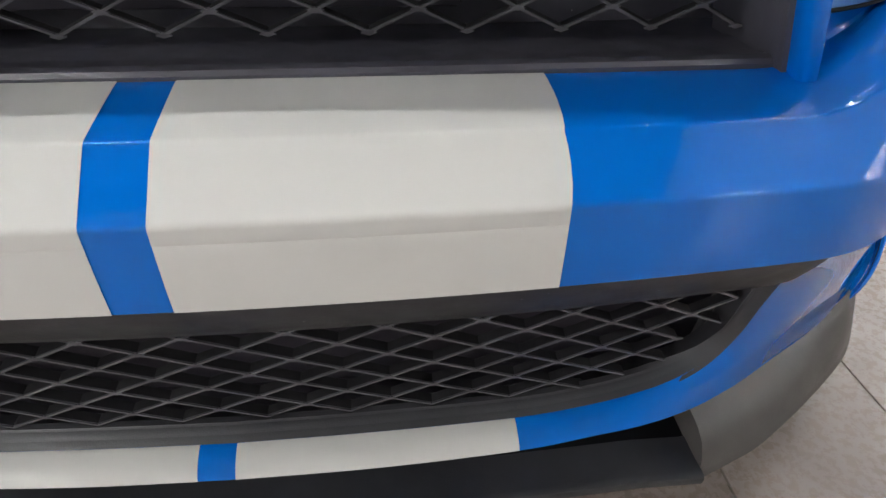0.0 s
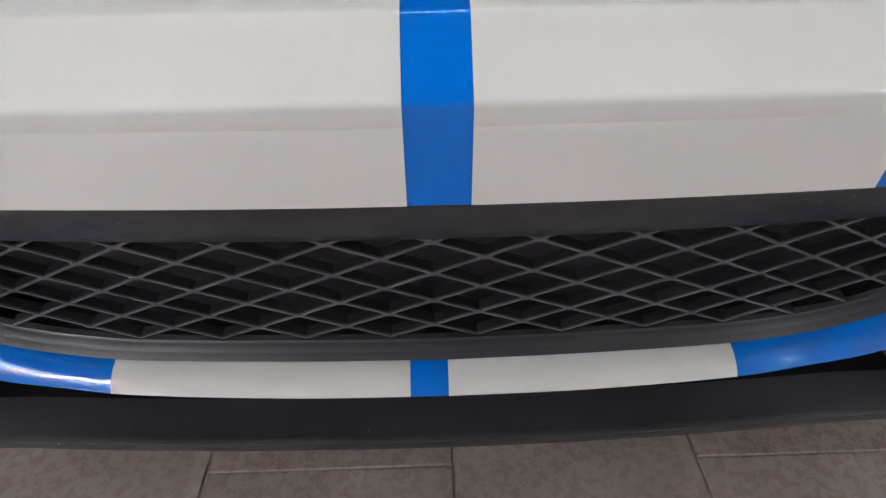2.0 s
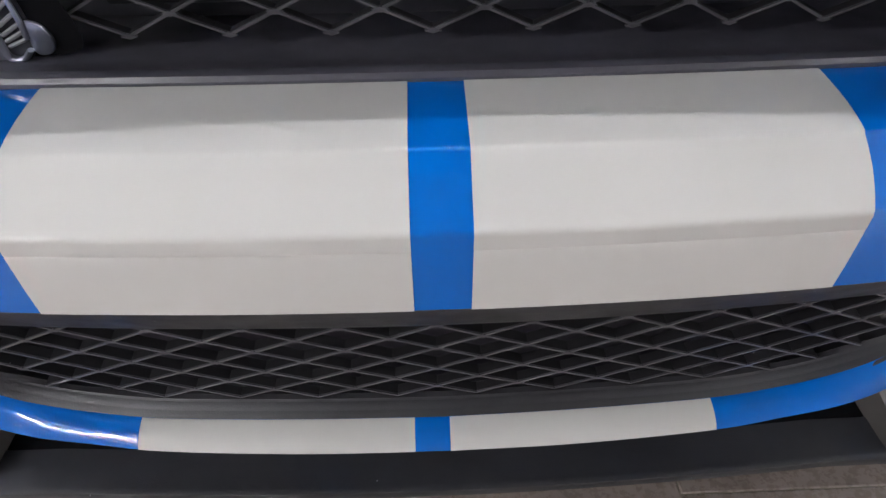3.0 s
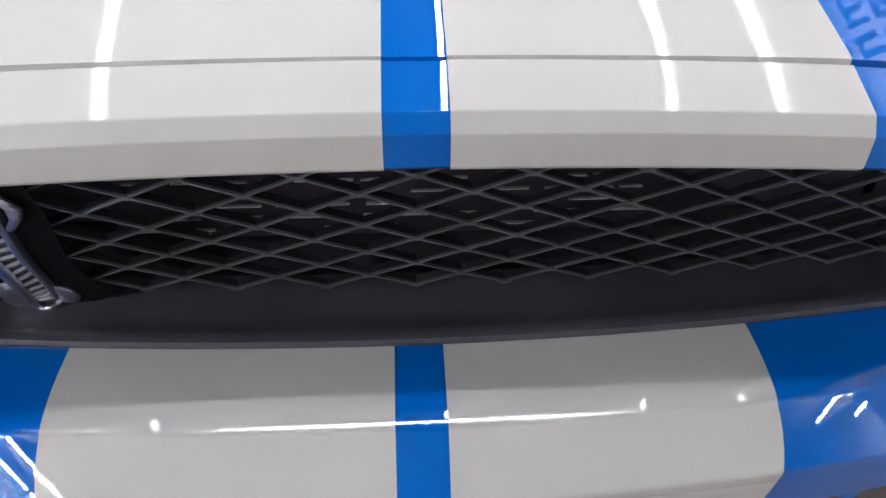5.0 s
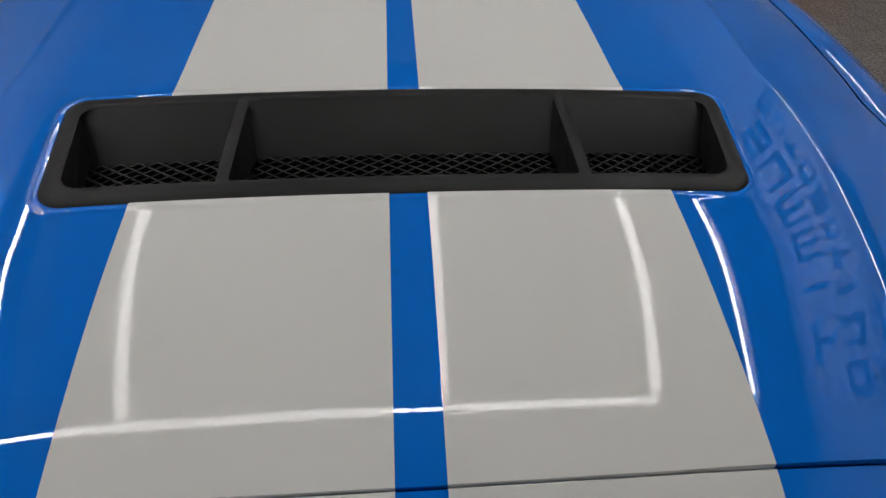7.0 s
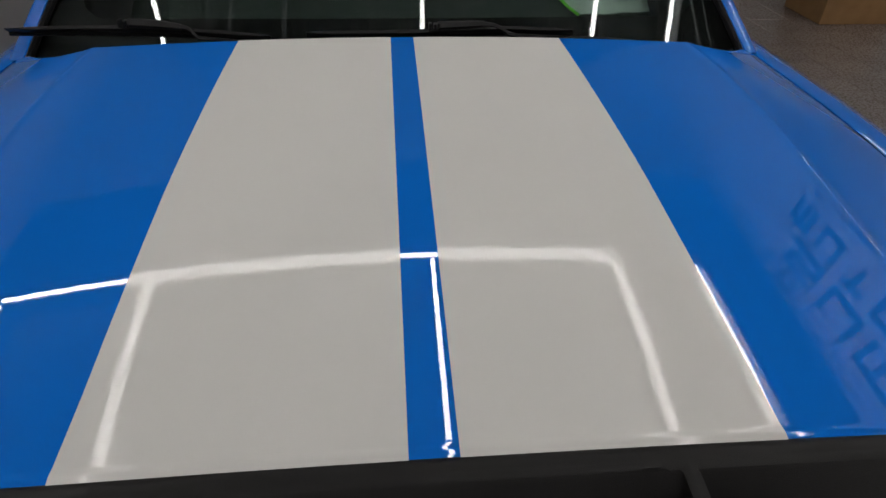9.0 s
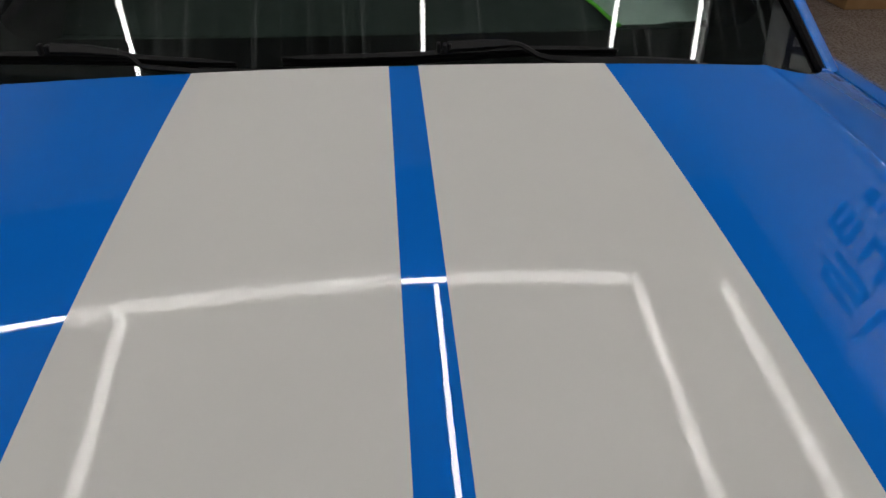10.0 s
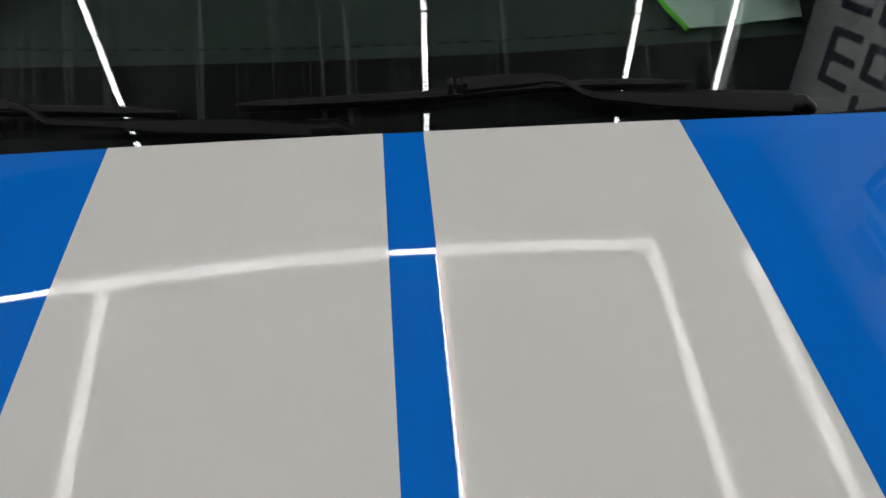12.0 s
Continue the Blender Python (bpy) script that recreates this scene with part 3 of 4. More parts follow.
for s in (1, -1):
    bm = sheet(lambda t, w: wing_point(t, w, s), spread(0, 1, 26), [0, 0.15, 0.3, 0.5, 0.7, 0.85, 0.95, 1.0, 2, 3, 4])
    rim = [wing_point(0, w, s) for w in (0, 0.15, 0.3, 0.5, 0.7, 0.85, 0.95, 1.0, 2, 3)]
    bm.faces.new([bm.verts.new(q) for q in rim + [mirrored(Vector((0.509, 0.14, 0.115)), s), mirrored(Vector((0.509, 0.14, 0.189)), s)]])
    part("winglet", bm, WING, split, "plastic splitter end wing coloured in its lit tone")

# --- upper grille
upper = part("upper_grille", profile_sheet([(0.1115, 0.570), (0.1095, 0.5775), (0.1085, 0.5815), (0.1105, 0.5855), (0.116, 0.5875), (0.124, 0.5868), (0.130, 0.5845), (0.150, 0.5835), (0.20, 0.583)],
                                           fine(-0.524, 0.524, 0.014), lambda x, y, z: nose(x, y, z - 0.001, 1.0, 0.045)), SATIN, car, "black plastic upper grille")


def up_mesh(a, b):
    return (a, 0.170 - 0.378 * (b - 0.588) + 0.10 * a * a, b - 0.02 * a * a)


for lo, hi in ((-0.508, -0.385), (-0.285, 0.508)):
    def up_inside(a, b):
        return 0.592 < b < 0.776 and lo < a < hi
    part("mesh", lattice(up_mesh, 0.0, 0.7155, 0.0413, 0.0199, up_inside, 0.0022, (0, 0.0024, 0.0008), 1.25), MESH, upper, "black diamond mesh")
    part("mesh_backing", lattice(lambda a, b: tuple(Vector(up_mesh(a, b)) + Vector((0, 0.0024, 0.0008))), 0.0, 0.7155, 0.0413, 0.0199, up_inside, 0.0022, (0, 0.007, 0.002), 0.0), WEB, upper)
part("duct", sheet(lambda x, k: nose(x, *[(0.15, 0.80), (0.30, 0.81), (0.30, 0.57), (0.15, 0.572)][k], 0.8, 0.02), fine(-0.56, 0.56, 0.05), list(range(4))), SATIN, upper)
rng = random.Random(4)
for k in range(14):
    z = 0.615 + k * 0.0138
    x = -0.27
    while x < 0.23:
        ln = rng.uniform(0.02, 0.07)
        if rng.random() < 0.72:
            bm = bmesh.new()
            box(bm, (x, 0.232, z), (min(x + ln, 0.235), 0.236, z + 0.0012))
            part("fin", bm, DARKMETAL, upper, smooth=False)
        x += ln + rng.uniform(0.006, 0.03)
bm = bmesh.new()
box(bm, (-0.29, 0.240, 0.60), (0.25, 0.262, 0.80), 0.004)
part("radiator", bm, CAVITY, upper)

# grille cheeks and headlights
CHEEK = [(0.530, 0.300), (0.526, 0.220), (0.522, 0.165), (0.5200, 0.145), (0.5195, 0.138), (0.5203, 0.1325), (0.5230, 0.1285), (0.5275, 0.1265), (0.5330, 0.1265), (0.5375, 0.1285), (0.5405, 0.1325), (0.5420, 0.139), (0.5440, 0.155), (0.550, 0.185)]


for s in (1, -1):
    def cheek(w, v, s=s):
        x, y = CHEEK[w]
        z = 0.552 + 0.248 * v
        return (s * (x - 0.32 * (z - 0.58)), y - 0.055 * v, z)
    part("grille_cheek", sheet(cheek, list(range(len(CHEEK))), spread(0, 1, 14)), BLUE, car, "blue cheek at the end of the upper grille")

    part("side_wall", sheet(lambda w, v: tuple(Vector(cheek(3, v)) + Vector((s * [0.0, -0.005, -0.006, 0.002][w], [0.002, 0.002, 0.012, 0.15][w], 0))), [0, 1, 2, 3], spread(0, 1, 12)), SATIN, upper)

    def corner(x, k):
        y, z = [(0.104, 0.5772), (0.111, 0.5800), (0.1165, 0.5850), (0.1195, 0.5920), (0.121, 0.602), (0.123, 0.614)][k]
        return tuple(a * b for a, b in zip((s, 1, 1), nose(x, y, z + rise(x) * (1 - 0.12 * k))))
    part("bumper_corner", sheet(corner, fine(0.536, 0.90, 0.015), list(range(6))), BLUE, fascia)

    def lamp_face(u, v, s=s):
        x = 0.546 + 0.30 * u
        yb = sweep(x) + 0.115
        bulge = 0.02 * math.sin(math.pi * u) * math.sin(math.pi * v)
        return (s * (x - 0.02 * v), yb - 0.010 - 0.045 * v + 0.06 * v * v - bulge, 0.612 + 0.040 * u * u + (0.150 - 0.02 * u) * v)
    lamp = part("headlight", sheet(lamp_face, spread(0, 1, 20), spread(0, 1, 10)), LENS, car, "headlight lens beside the grille, coloured with the blue it mirrors")
    bm = bmesh.new()
    tube_along(bm, [Vector(lamp_face(u, 0)) + Vector((0, -0.001, -0.001)) for u in spread(0, 1, 24)], 0.002, 8)
    part("seal", bm, RUBBER, lamp)

# --- fenders and body sides
FENDER = [(0.0, -0.001), (0.012, -0.0012), (0.048, -0.006), (0.084, -0.020), (0.110, -0.048), (0.126, -0.095), (0.135, -0.16), (0.138, -0.30), (0.135, -0.52)]
for s in (1, -1):
    def fender_point(w, y, s=s):
        dx, dz = FENDER[w]
        k = min(1.0, 0.35 + max(0, y - 0.15) * 1.1)
        x = side_x(min(y, 1.6)) + 0.008 + dx * k + (0.10 * max(0, 0.45 - y) if w > 2 else 0)
        z = side_z(min(y, 1.6)) - 0.002 + dz
        arch = 0.0
        if w >= 6:
            for axle in (0.95, 3.67):
                d = 1 - ((y - axle) / 0.40)**2
                if d > 0:
                    arch = max(arch, 0.74 * math.sqrt(d) - z)
        x *= 1 - 0.09 * max(0.0, (y - 3.7) / 1.0)**2
        return (s * x, y, z + arch + 0.05 * max(0.0, min(1.0, (y - 3.0) / 1.0)) * (1 if w < 4 else 0))
    f = part("fender", sheet(fender_point, list(range(len(FENDER))), fine(0.24, 1.752, 0.03)), BLUE, car, "blue front fender")
    part("door", sheet(fender_point, list(range(len(FENDER))), fine(1.756, 3.05, 0.05)), BLUE, car, "blue door below the side window")
    part("rear_quarter", sheet(fender_point, list(range(len(FENDER))), fine(3.054, 4.72, 0.04)), BLUE, car)
    part("side_window", sheet(lambda y, v: (s * (0.80 - 0.02 * max(0, y - 3.0) - (0.225 + 0.01 * y * 0) * v), y + 0.06 * v, 0.915 + 0.02 * max(0, y - 2.6) + v * min(0.49, 0.62 * (y - 1.62), 0.62 * (4.15 - y))), fine(1.70, 4.10, 0.08), spread(0, 1, 6)), FRIT, car)
    bm = sheet(lambda w, y: (s * (side_x(min(y, 1.6)) + [-0.012, 0.012][w]), y, side_z(min(y, 1.6)) - 0.02), [0, 1], fine(0.2, 1.6, 0.05))
    part("seam_gutter", bm, DEEP, f)
    for axle in (0.95, 3.67):
        bm = bmesh.new()
        tube_along(bm, [Vector((s * 0.80 + d, axle, 0.345)) for d in (-0.11, -0.1, 0.1, 0.11)], 0.225, 32)
        wh = part("wheel", bm, DARKMETAL, car)
        bm = bmesh.new()
        bmesh.ops.create_cone(bm, cap_ends=False, segments=40, radius1=0.345, radius2=0.345, depth=0.22,
                              matrix=Matrix.Translation((s * 0.80, axle, 0.345)) @ Matrix.Rotation(radians(90), 4, "Y"))
        bmesh.ops.solidify(bm, geom=bm.faces, thickness=0.11)
        part("tyre", bm, RUBBER, wh)

# --- hood vent
def plate_z(x, y):
    return hood_z(x, y) + 0.0035


def recess_distance(x, y):
    """Signed distance outside the nearest recess opening of the vent."""
    ax, yy = abs(x), y - 0.024 * x * x
    q = max(ax - 0.203, abs(yy - 0.555) - 0.081)
    f = (yy - 0.474) / 0.162
    lo, hi, r = 0.2175, 0.392 + 0.027 * f, 0.022
    cx, hx = (lo + hi) / 2, (hi - lo) / 2
    if ax > cx:
        qx, qy = ax - (hi - r), abs(yy - 0.555) - (0.081 - r)
        d = math.hypot(max(qx, 0), max(qy, 0)) + min(max(qx, qy), 0) - r
    else:
        d = max(lo - ax, abs(yy - 0.555) - 0.081)
    return min(q, d)


def in_recess(x, y):
    return recess_distance(x, y) < 0


VX, VY = fine(-0.455, 0.455, 0.0048), fine(0.436, 0.678, 0.0048)


def vent_plate_point(x, y):
    d = vent_distance(x, y)
    return (x, y, plate_z(x, y) - 0.0007 * min(1.0, max(0.0, (d + 0.020) / 0.006)))


bm = sheet(vent_plate_point, VX, VY, lambda x, y: vent_distance(x, y) > -0.009 or in_recess(x, y))
# pull the ragged outline onto the smooth one
for v in [v for v in bm.verts if v.is_boundary]:
    for far, drop in ((recess_distance, 0.0015),):
        d = far(v.co.x, v.co.y)
        if abs(d) < 0.006:
            e = 1e-4
            gx = (far(v.co.x + e, v.co.y) - far(v.co.x - e, v.co.y)) / 2 / e
            gy = (far(v.co.x, v.co.y + e) - far(v.co.x, v.co.y - e)) / 2 / e
            v.co.x -= gx * d
            v.co.y -= gy * d
            v.co.z = plate_z(v.co.x, v.co.y) - drop
            break
vent = part("hood_vent", bm, VENT, car, "black plastic heat extractor vent set in the hood")


def outline(k, d):
    """Point k (0 to 1) of the rounded outline of the vent, set d outside it."""
    cy, hy, r = 0.553, 0.108, 0.032
    span, arc = 2 * 0.397, math.pi / 2 * r
    side = 2 * (hy - r)
    legs = [span, arc, side, arc, span, arc, side, arc]
    at = k % 1.0 * sum(legs)
    n = 0
    while at > legs[n] and n < 7:
        at -= legs[n]
        n += 1
    f = at / legs[n]
    quarter, flat = n // 2, n % 2 == 0
    if flat:
        ux, uy = [(f * 2 - 1, -1), (1, f * 2 - 1), (1 - f * 2, 1), (-1, 1 - f * 2)][quarter]
        ox, oy = [(0, -1), (1, 0), (0, 1), (-1, 0)][quarter]
        qy = uy * (hy - r)
    else:
        a = math.radians(-90 + 90 * quarter + 90 * f)
        ux, uy = [(1, -1), (1, 1), (-1, 1), (-1, -1)][quarter]
        ox, oy = math.cos(a), math.sin(a)
        qy = uy * (hy - r)
    y = cy + qy + oy * (r + d)
    x = ux * (vent_half(y) - r) + ox * (r + d)
    return x, y + 0.02 * x * x


# rolled rim of the vent and the pressed flange of the hood round it
ROLL = [(-0.0145, 0.0), (-0.010, -0.0002), (-0.006, -0.0009), (-0.003, -0.0020), (-0.001, -0.0034), (0.0, -0.0050), (0.0002, -0.0080)]
FLANGE = [(-0.004, -0.0004), (0.0012, 0.0), (0.0025, 0.0003), (0.0040, 0.0006), (0.0055, 0.0007), (0.0070, 0.0006), (0.0088, 0.0003), (0.0104, 0.0001), (0.0120, 0.00006)]


def rim_at(k, n):
    x, y = outline(k, ROLL[n][0])
    return (x, y, plate_z(x, y) + ROLL[n][1])


def flange_at(k, n, lift=0.0):
    x, y = outline(k, FLANGE[n][0])
    return (x, y, hood_z(x, y) + FLANGE[n][1] + lift)


part("rim", sheet(rim_at, spread(0, 1, 420), list(range(len(ROLL)))), VENT, vent)
part("vent_flange", sheet(flange_at, spread(0, 1, 420), list(range(len(FLANGE)))), BLUE, hood)
for edge in (-1, 1):
    for s in (1, -1):
        def flange_stripe(q, n, edge=edge, s=s):
            y = 0.553 + edge * (0.108 + FLANGE[n][0])
            half = stripe_half(y)
            x = s * (GAP + (half - GAP) * q)
            y += 0.02 * x * x
            return (x, y, hood_z(x, y) + FLANGE[n][1] + 0.0009)
        part("stripe", sheet(flange_stripe, spread(0, 1, 24), list(range(len(FLANGE)))), WHITE, hood, "off-white vinyl stripe")


def recess(rear, front, low_rear, low_front, y_r, y_f, depth):
    """rear, front: (x0, x1) of the opening; low_*: of the sunken floor."""
    yl = y_f + 0.100
    top = lambda x, y: Vector((x, y + 0.024 * x * x, plate_z(x, y) - 0.001))
    low = lambda x, y: Vector((x, y + 0.024 * x * x, hood_z(x, y_f) - depth))
    bm = bmesh.new()
    n = 14
    rings = []
    for k in range(n + 1):
        f = k / n
        rings.append([bm.verts.new(q) for q in (
            top(rear[0] + (rear[1] - rear[0]) * f, y_r + 0.003), top(rear[0] + (rear[1] - rear[0]) * f, y_r - 0.003) - Vector((0, 0, 0.002)),
            low(low_rear[0] + (low_rear[1] - low_rear[0]) * f, yl))])
    for a, b in zip(rings, rings[1:]):
        for k in range(2):
            bm.faces.new((a[k], b[k], b[k + 1], a[k + 1]))
    part("back_wall", bm, VENT, vent)
    bm = bmesh.new()
    for e in (0, 1):
        q = [top(rear[e], y_r), low(low_rear[e], yl), low(low_front[e], y_f + 0.004), top(front[e], y_f)]
        bm.faces.new([bm.verts.new(p) for p in q])
    a, b = [top(front[e], y_f - 0.002) for e in (0, 1)], [low(low_front[e], y_f + 0.004) for e in (0, 1)]
    bm.faces.new([bm.verts.new(p) for p in (a[0], a[1], b[1], b[0])])
    part("side_wall", bm, VENT, vent, smooth=False)
    x0, x1 = low_front

    def floor_point(a, b):
        return tuple(low(a, b) + Vector((0, 0, 0.001)))

    def ins(a, b):
        f = (b - y_f) / (yl - y_f)
        lo = low_front[0] + (low_rear[0] - low_front[0]) * f
        hi = low_front[1] + (low_rear[1] - low_front[1]) * f
        return lo < a < hi and y_f < b < yl
    part("mesh", lattice(floor_point, (x0 + x1) / 2, y_f + 0.004, 0.0118, 0.0088, ins, 0.0026, (0, 0, -0.008), 0.5), VENT, vent)
    # added black sheet below the mesh, painted as the unlit depth of the vent
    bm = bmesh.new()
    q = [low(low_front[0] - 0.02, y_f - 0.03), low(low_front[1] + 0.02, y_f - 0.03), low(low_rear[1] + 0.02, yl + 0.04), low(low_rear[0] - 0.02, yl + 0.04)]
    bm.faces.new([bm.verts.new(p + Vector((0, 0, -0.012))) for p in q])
    part("vent_shade_sheet", bm, DEEP, vent)


recess((-0.204, 0.204), (-0.203, 0.203), (-0.192, 0.192), (-0.200, 0.200), 0.636, 0.4745, 0.030)
recess((0.2165, 0.420), (0.2165, 0.392), (0.240, 0.404), (0.226, 0.385), 0.636, 0.4745, 0.030)
recess((-0.420, -0.2165), (-0.392, -0.2165), (-0.404, -0.240), (-0.385, -0.226), 0.636, 0.4745, 0.030)

# --- windshield, pillars, cowl, roof
RAKE = math.tan(radians(38))


def glass_y(x):
    return 1.520 + REAR + 0.097 * x * x


def glass_point(u, v):
    x = u * (0.775 - 0.20 * v)
    up = 0.50 * v
    y = glass_y(x) + up / RAKE * (1 + 0.07 * v)
    return (x, y, 0.905 + RISE + up - 0.012 * u * u)


pane = sheet(glass_point, spread(-1, 1, 40), spread(0, 1, 30))
bmesh.ops.recalc_face_normals(pane, faces=pane.faces)
bmesh.ops.solidify(pane, geom=pane.faces, thickness=0.004)
shield = part("windshield", pane, GLASS, car, "tinted windshield with black lower border")
shield.visible_shadow = False
part("frit_band", sheet(lambda u, v: tuple(Vector(glass_point(u, v)) + Vector((0, 0.010, -0.007))), spread(-1, 1, 40), spread(0, 0.139, 4)), FRIT, shield)
for s in (1, -1):
    def side_band(w, v, s=s):
        u = 0.918 - 0.07 * max(0.0, 1 - (v - 0.139) / 0.07)**2
        return tuple(Vector(glass_point(s * (u + (1 - u) * w), v)) + Vector((0, 0.010, -0.007)))
    part("frit_band", sheet(side_band, spread(0, 1, 4), spread(0.139, 0.28, 14) + spread(0.3, 1, 10)), FRIT, shield)
for s in (1, -1):
    bm = sheet(lambda w, v: tuple(Vector(glass_point(s, v)) + Vector((s * [-0.012, 0.0, 0.022, 0.044, 0.052, 0.05][w], [0.002, -0.006, 0.002, 0.020, 0.05, 0.12][w], [0.004, 0.008, 0.008, -0.004, -0.03, -0.06][w]))),
               list(range(6)), spread(0, 1, 14))
    part("a_pillar", bm, BLUE, car, "blue windshield pillar")
    bm = bmesh.new()
    tube_along(bm, [Vector(glass_point(s * 0.985, v)) + Vector((0, -0.004, 0.006)) for v in spread(0, 1, 14)], 0.008, 8)
    part("glass_seal", bm, RUBBER, shield)
part("roof", sheet(lambda u, v: (u * (0.585 - 0.02 * v), glass_point(u, 1)[1] + 0.005 + 0.9 * v, 1.41 + 0.045 * math.sin(v * 2.4) - 0.03 * u * u), spread(-1, 1, 20), spread(0, 1, 12)), BLUE, car)
part("cowl", sheet(lambda u, k: (u * 0.79, [hood_rear(u * 0.79) - 0.07, hood_rear(u * 0.79) + 0.03, glass_y(u * 0.79) - 0.02, glass_y(u * 0.79) + 0.03][k], [0.908, 0.903, 0.908, 0.92][k] - 0.012 * u * u), spread(-1, 1, 30), [0, 1, 2, 3]), DEEP, car, "black plastic cowl panel")

# rear of the car behind the cabin
part("rear_window", sheet(lambda u, v: (u * (0.565 + 0.10 * v), 3.29 + 0.85 * v, 1.437 - 0.03 * u * u - 0.05 * v - 0.40 * v * v), spread(-1, 1, 16), spread(0, 1, 12)), FRIT, car)
decklid = part("deck_lid", sheet(lambda u, v: (u * 0.80, 4.13 + 0.58 * v - 0.05 * u * u * v, 0.987 + 0.012 * v - 0.035 * u * u), spread(-1, 1, 20), spread(0, 1, 8)), BLUE, car)
part("rear_bumper", sheet(lambda u, k: (u * [0.80, 0.84, 0.87, 0.87, 0.84][k], [4.70, 4.73, 4.76, 4.75, 4.70][k] - 0.10 * u * u, [0.999, 0.93, 0.62, 0.40, 0.26][k] - (0.035 * u * u if k == 0 else 0)), spread(-1, 1, 20), list(range(5))), BLUE, car)
roof_panel = [o for o in car.children if o.name == "roof"][0]
for x0, x1 in ((-STRIPE, -GAP), (GAP, STRIPE)):
    part("stripe", sheet(lambda x, v: (x, glass_point(x / 0.575, 1)[1] + 0.006 + 0.9 * v, 1.4115 + 0.045 * math.sin(v * 2.4) - 0.03 * (x / (0.585 - 0.02 * v))**2), fine(x0, x1, 0.03), spread(0, 1, 12)), WHITE, roof_panel, "off-white vinyl stripe")
    part("stripe", sheet(lambda x, v: (x, 4.14 + 0.56 * v - 0.05 * (x / 0.8)**2 * v, 0.9885 + 0.012 * v - 0.035 * (x / 0.8)**2), fine(x0, x1, 0.03), spread(0, 1, 6)), WHITE, decklid, "off-white vinyl stripe")

# dashboard under the glass
bm = sheet(lambda u, k: (u * 0.74, REAR + [1.60, 1.64, 1.70, 1.80, 1.92, 2.05, 2.10, 2.11][k] + 0.10 * (u * 0.74)**2, RISE + [0.925, 0.936, 0.940, 0.945, 0.957, 0.962, 0.945, 0.70][k]), spread(-1, 1, 24), list(range(8)))
dash = part("dashboard", bm, DASH, car, "dark textured dashboard top")
bm = bmesh.new()
for k in range(40):
    x = -0.60 + k * 0.03
    box(bm, (x, REAR + 1.697 + 0.1 * x * x, 0.946), (x + 0.016, REAR + 1.701 + 0.1 * x * x, 0.9488))
part("defroster_slot", bm, DASHDARK, dash, smooth=False)
# added black sheets close the cabin; its darkness is put into their colour
part("cabin_blackout", sheet(lambda u, k: (u * 0.72, [2.19, 2.7, 2.7, 2.29][k], [0.70, 0.7, 1.36, 1.39][k]), [-1, 0, 1], [0, 1, 2, 3]), DEEP, car)

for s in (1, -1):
    part("cabin_blackout", sheet(lambda w, v: (s * (0.752 - 0.192 * v), glass_point(0.9, v)[1] + 0.03 + (2.72 - glass_point(0.9, v)[1]) * w, 0.90 + 0.475 * v), spread(0, 1, 6), spread(0, 1, 8)), DEEP, car)

# wipers
WIPE_UP, WIPE_OUT = Vector((0, 0.62, 0.785)), Vector((0, -0.785, 0.62))


def strap(bm, rows):
    """A bar of box section through rows of (x, y, z, half height, half thickness)."""
    rings = []
    for x, y, z, h, d in rows:
        p = Vector((x, y, z))
        rings.append([bm.verts.new(p + WIPE_UP * h * a + WIPE_OUT * d * b) for a, b in ((-1, -1), (-1, 0.5), (-0.7, 1), (0.7, 1), (1, 0.5), (1, -1))])
    for a, b in zip(rings, rings[1:]):
        for k in range(6):
            bm.faces.new((a[k], a[(k + 1) % 6], b[(k + 1) % 6], b[k]))
    bm.faces.new(rings[0])
    bm.faces.new(rings[-1])
    return bm


def smoothed(rows, n):
    return [[lerp([(i / (len(rows) - 1), r[a]) for i, r in enumerate(rows)], q) for a in range(5)] for q in spread(0, 1, n)]


def wiper(arm, cover, nut, blade, pivot):
    w = part("wiper", strap(bmesh.new(), smoothed(arm, 36)), WIPER, car, "black windshield wiper resting on the glass")
    part("arm_cover", strap(bmesh.new(), smoothed(cover, 12)), WIPER, w)
    n = Vector(nut)
    bm = bmesh.new()
    for dx, h in ((-0.009, 0.0075), (0.001, 0.0060), (0.008, 0.0075)):
        box(bm, n + Vector((dx - 0.003, -0.006, -h)), n + Vector((dx + 0.003, 0.008, h)), 0.0012)
    part("clip", bm, WIPER, w)
    line = smoothed(blade, 30)
    part("blade", strap(bmesh.new(), [(x, y, z + h * 0.5, h * 0.45 * min(1, 0.25 + 9 * q, 0.25 + 9 * (1 - q)), d) for (x, y, z, h, d), q in zip(line, spread(0, 1, 30))]), WIPER, w)
    part("squeegee", strap(bmesh.new(), [(x, y + 0.008, z - h * 0.55, h * 0.55, d * 0.35) for x, y, z, h, d in line]), RUBBER, w)
    bm = bmesh.new()
    at = Vector(pivot)
    tube_along(bm, [at + Vector((-0.020, 0, -0.012)), at + Vector((-0.012, 0, 0.002)), at, at + Vector((0.012, 0, 0.002)), at + Vector((0.034, 0.004, -0.014))], lambda q: 0.013 - 0.004 * q, 12)
    part("pivot_cap", bm, WIPER, w)


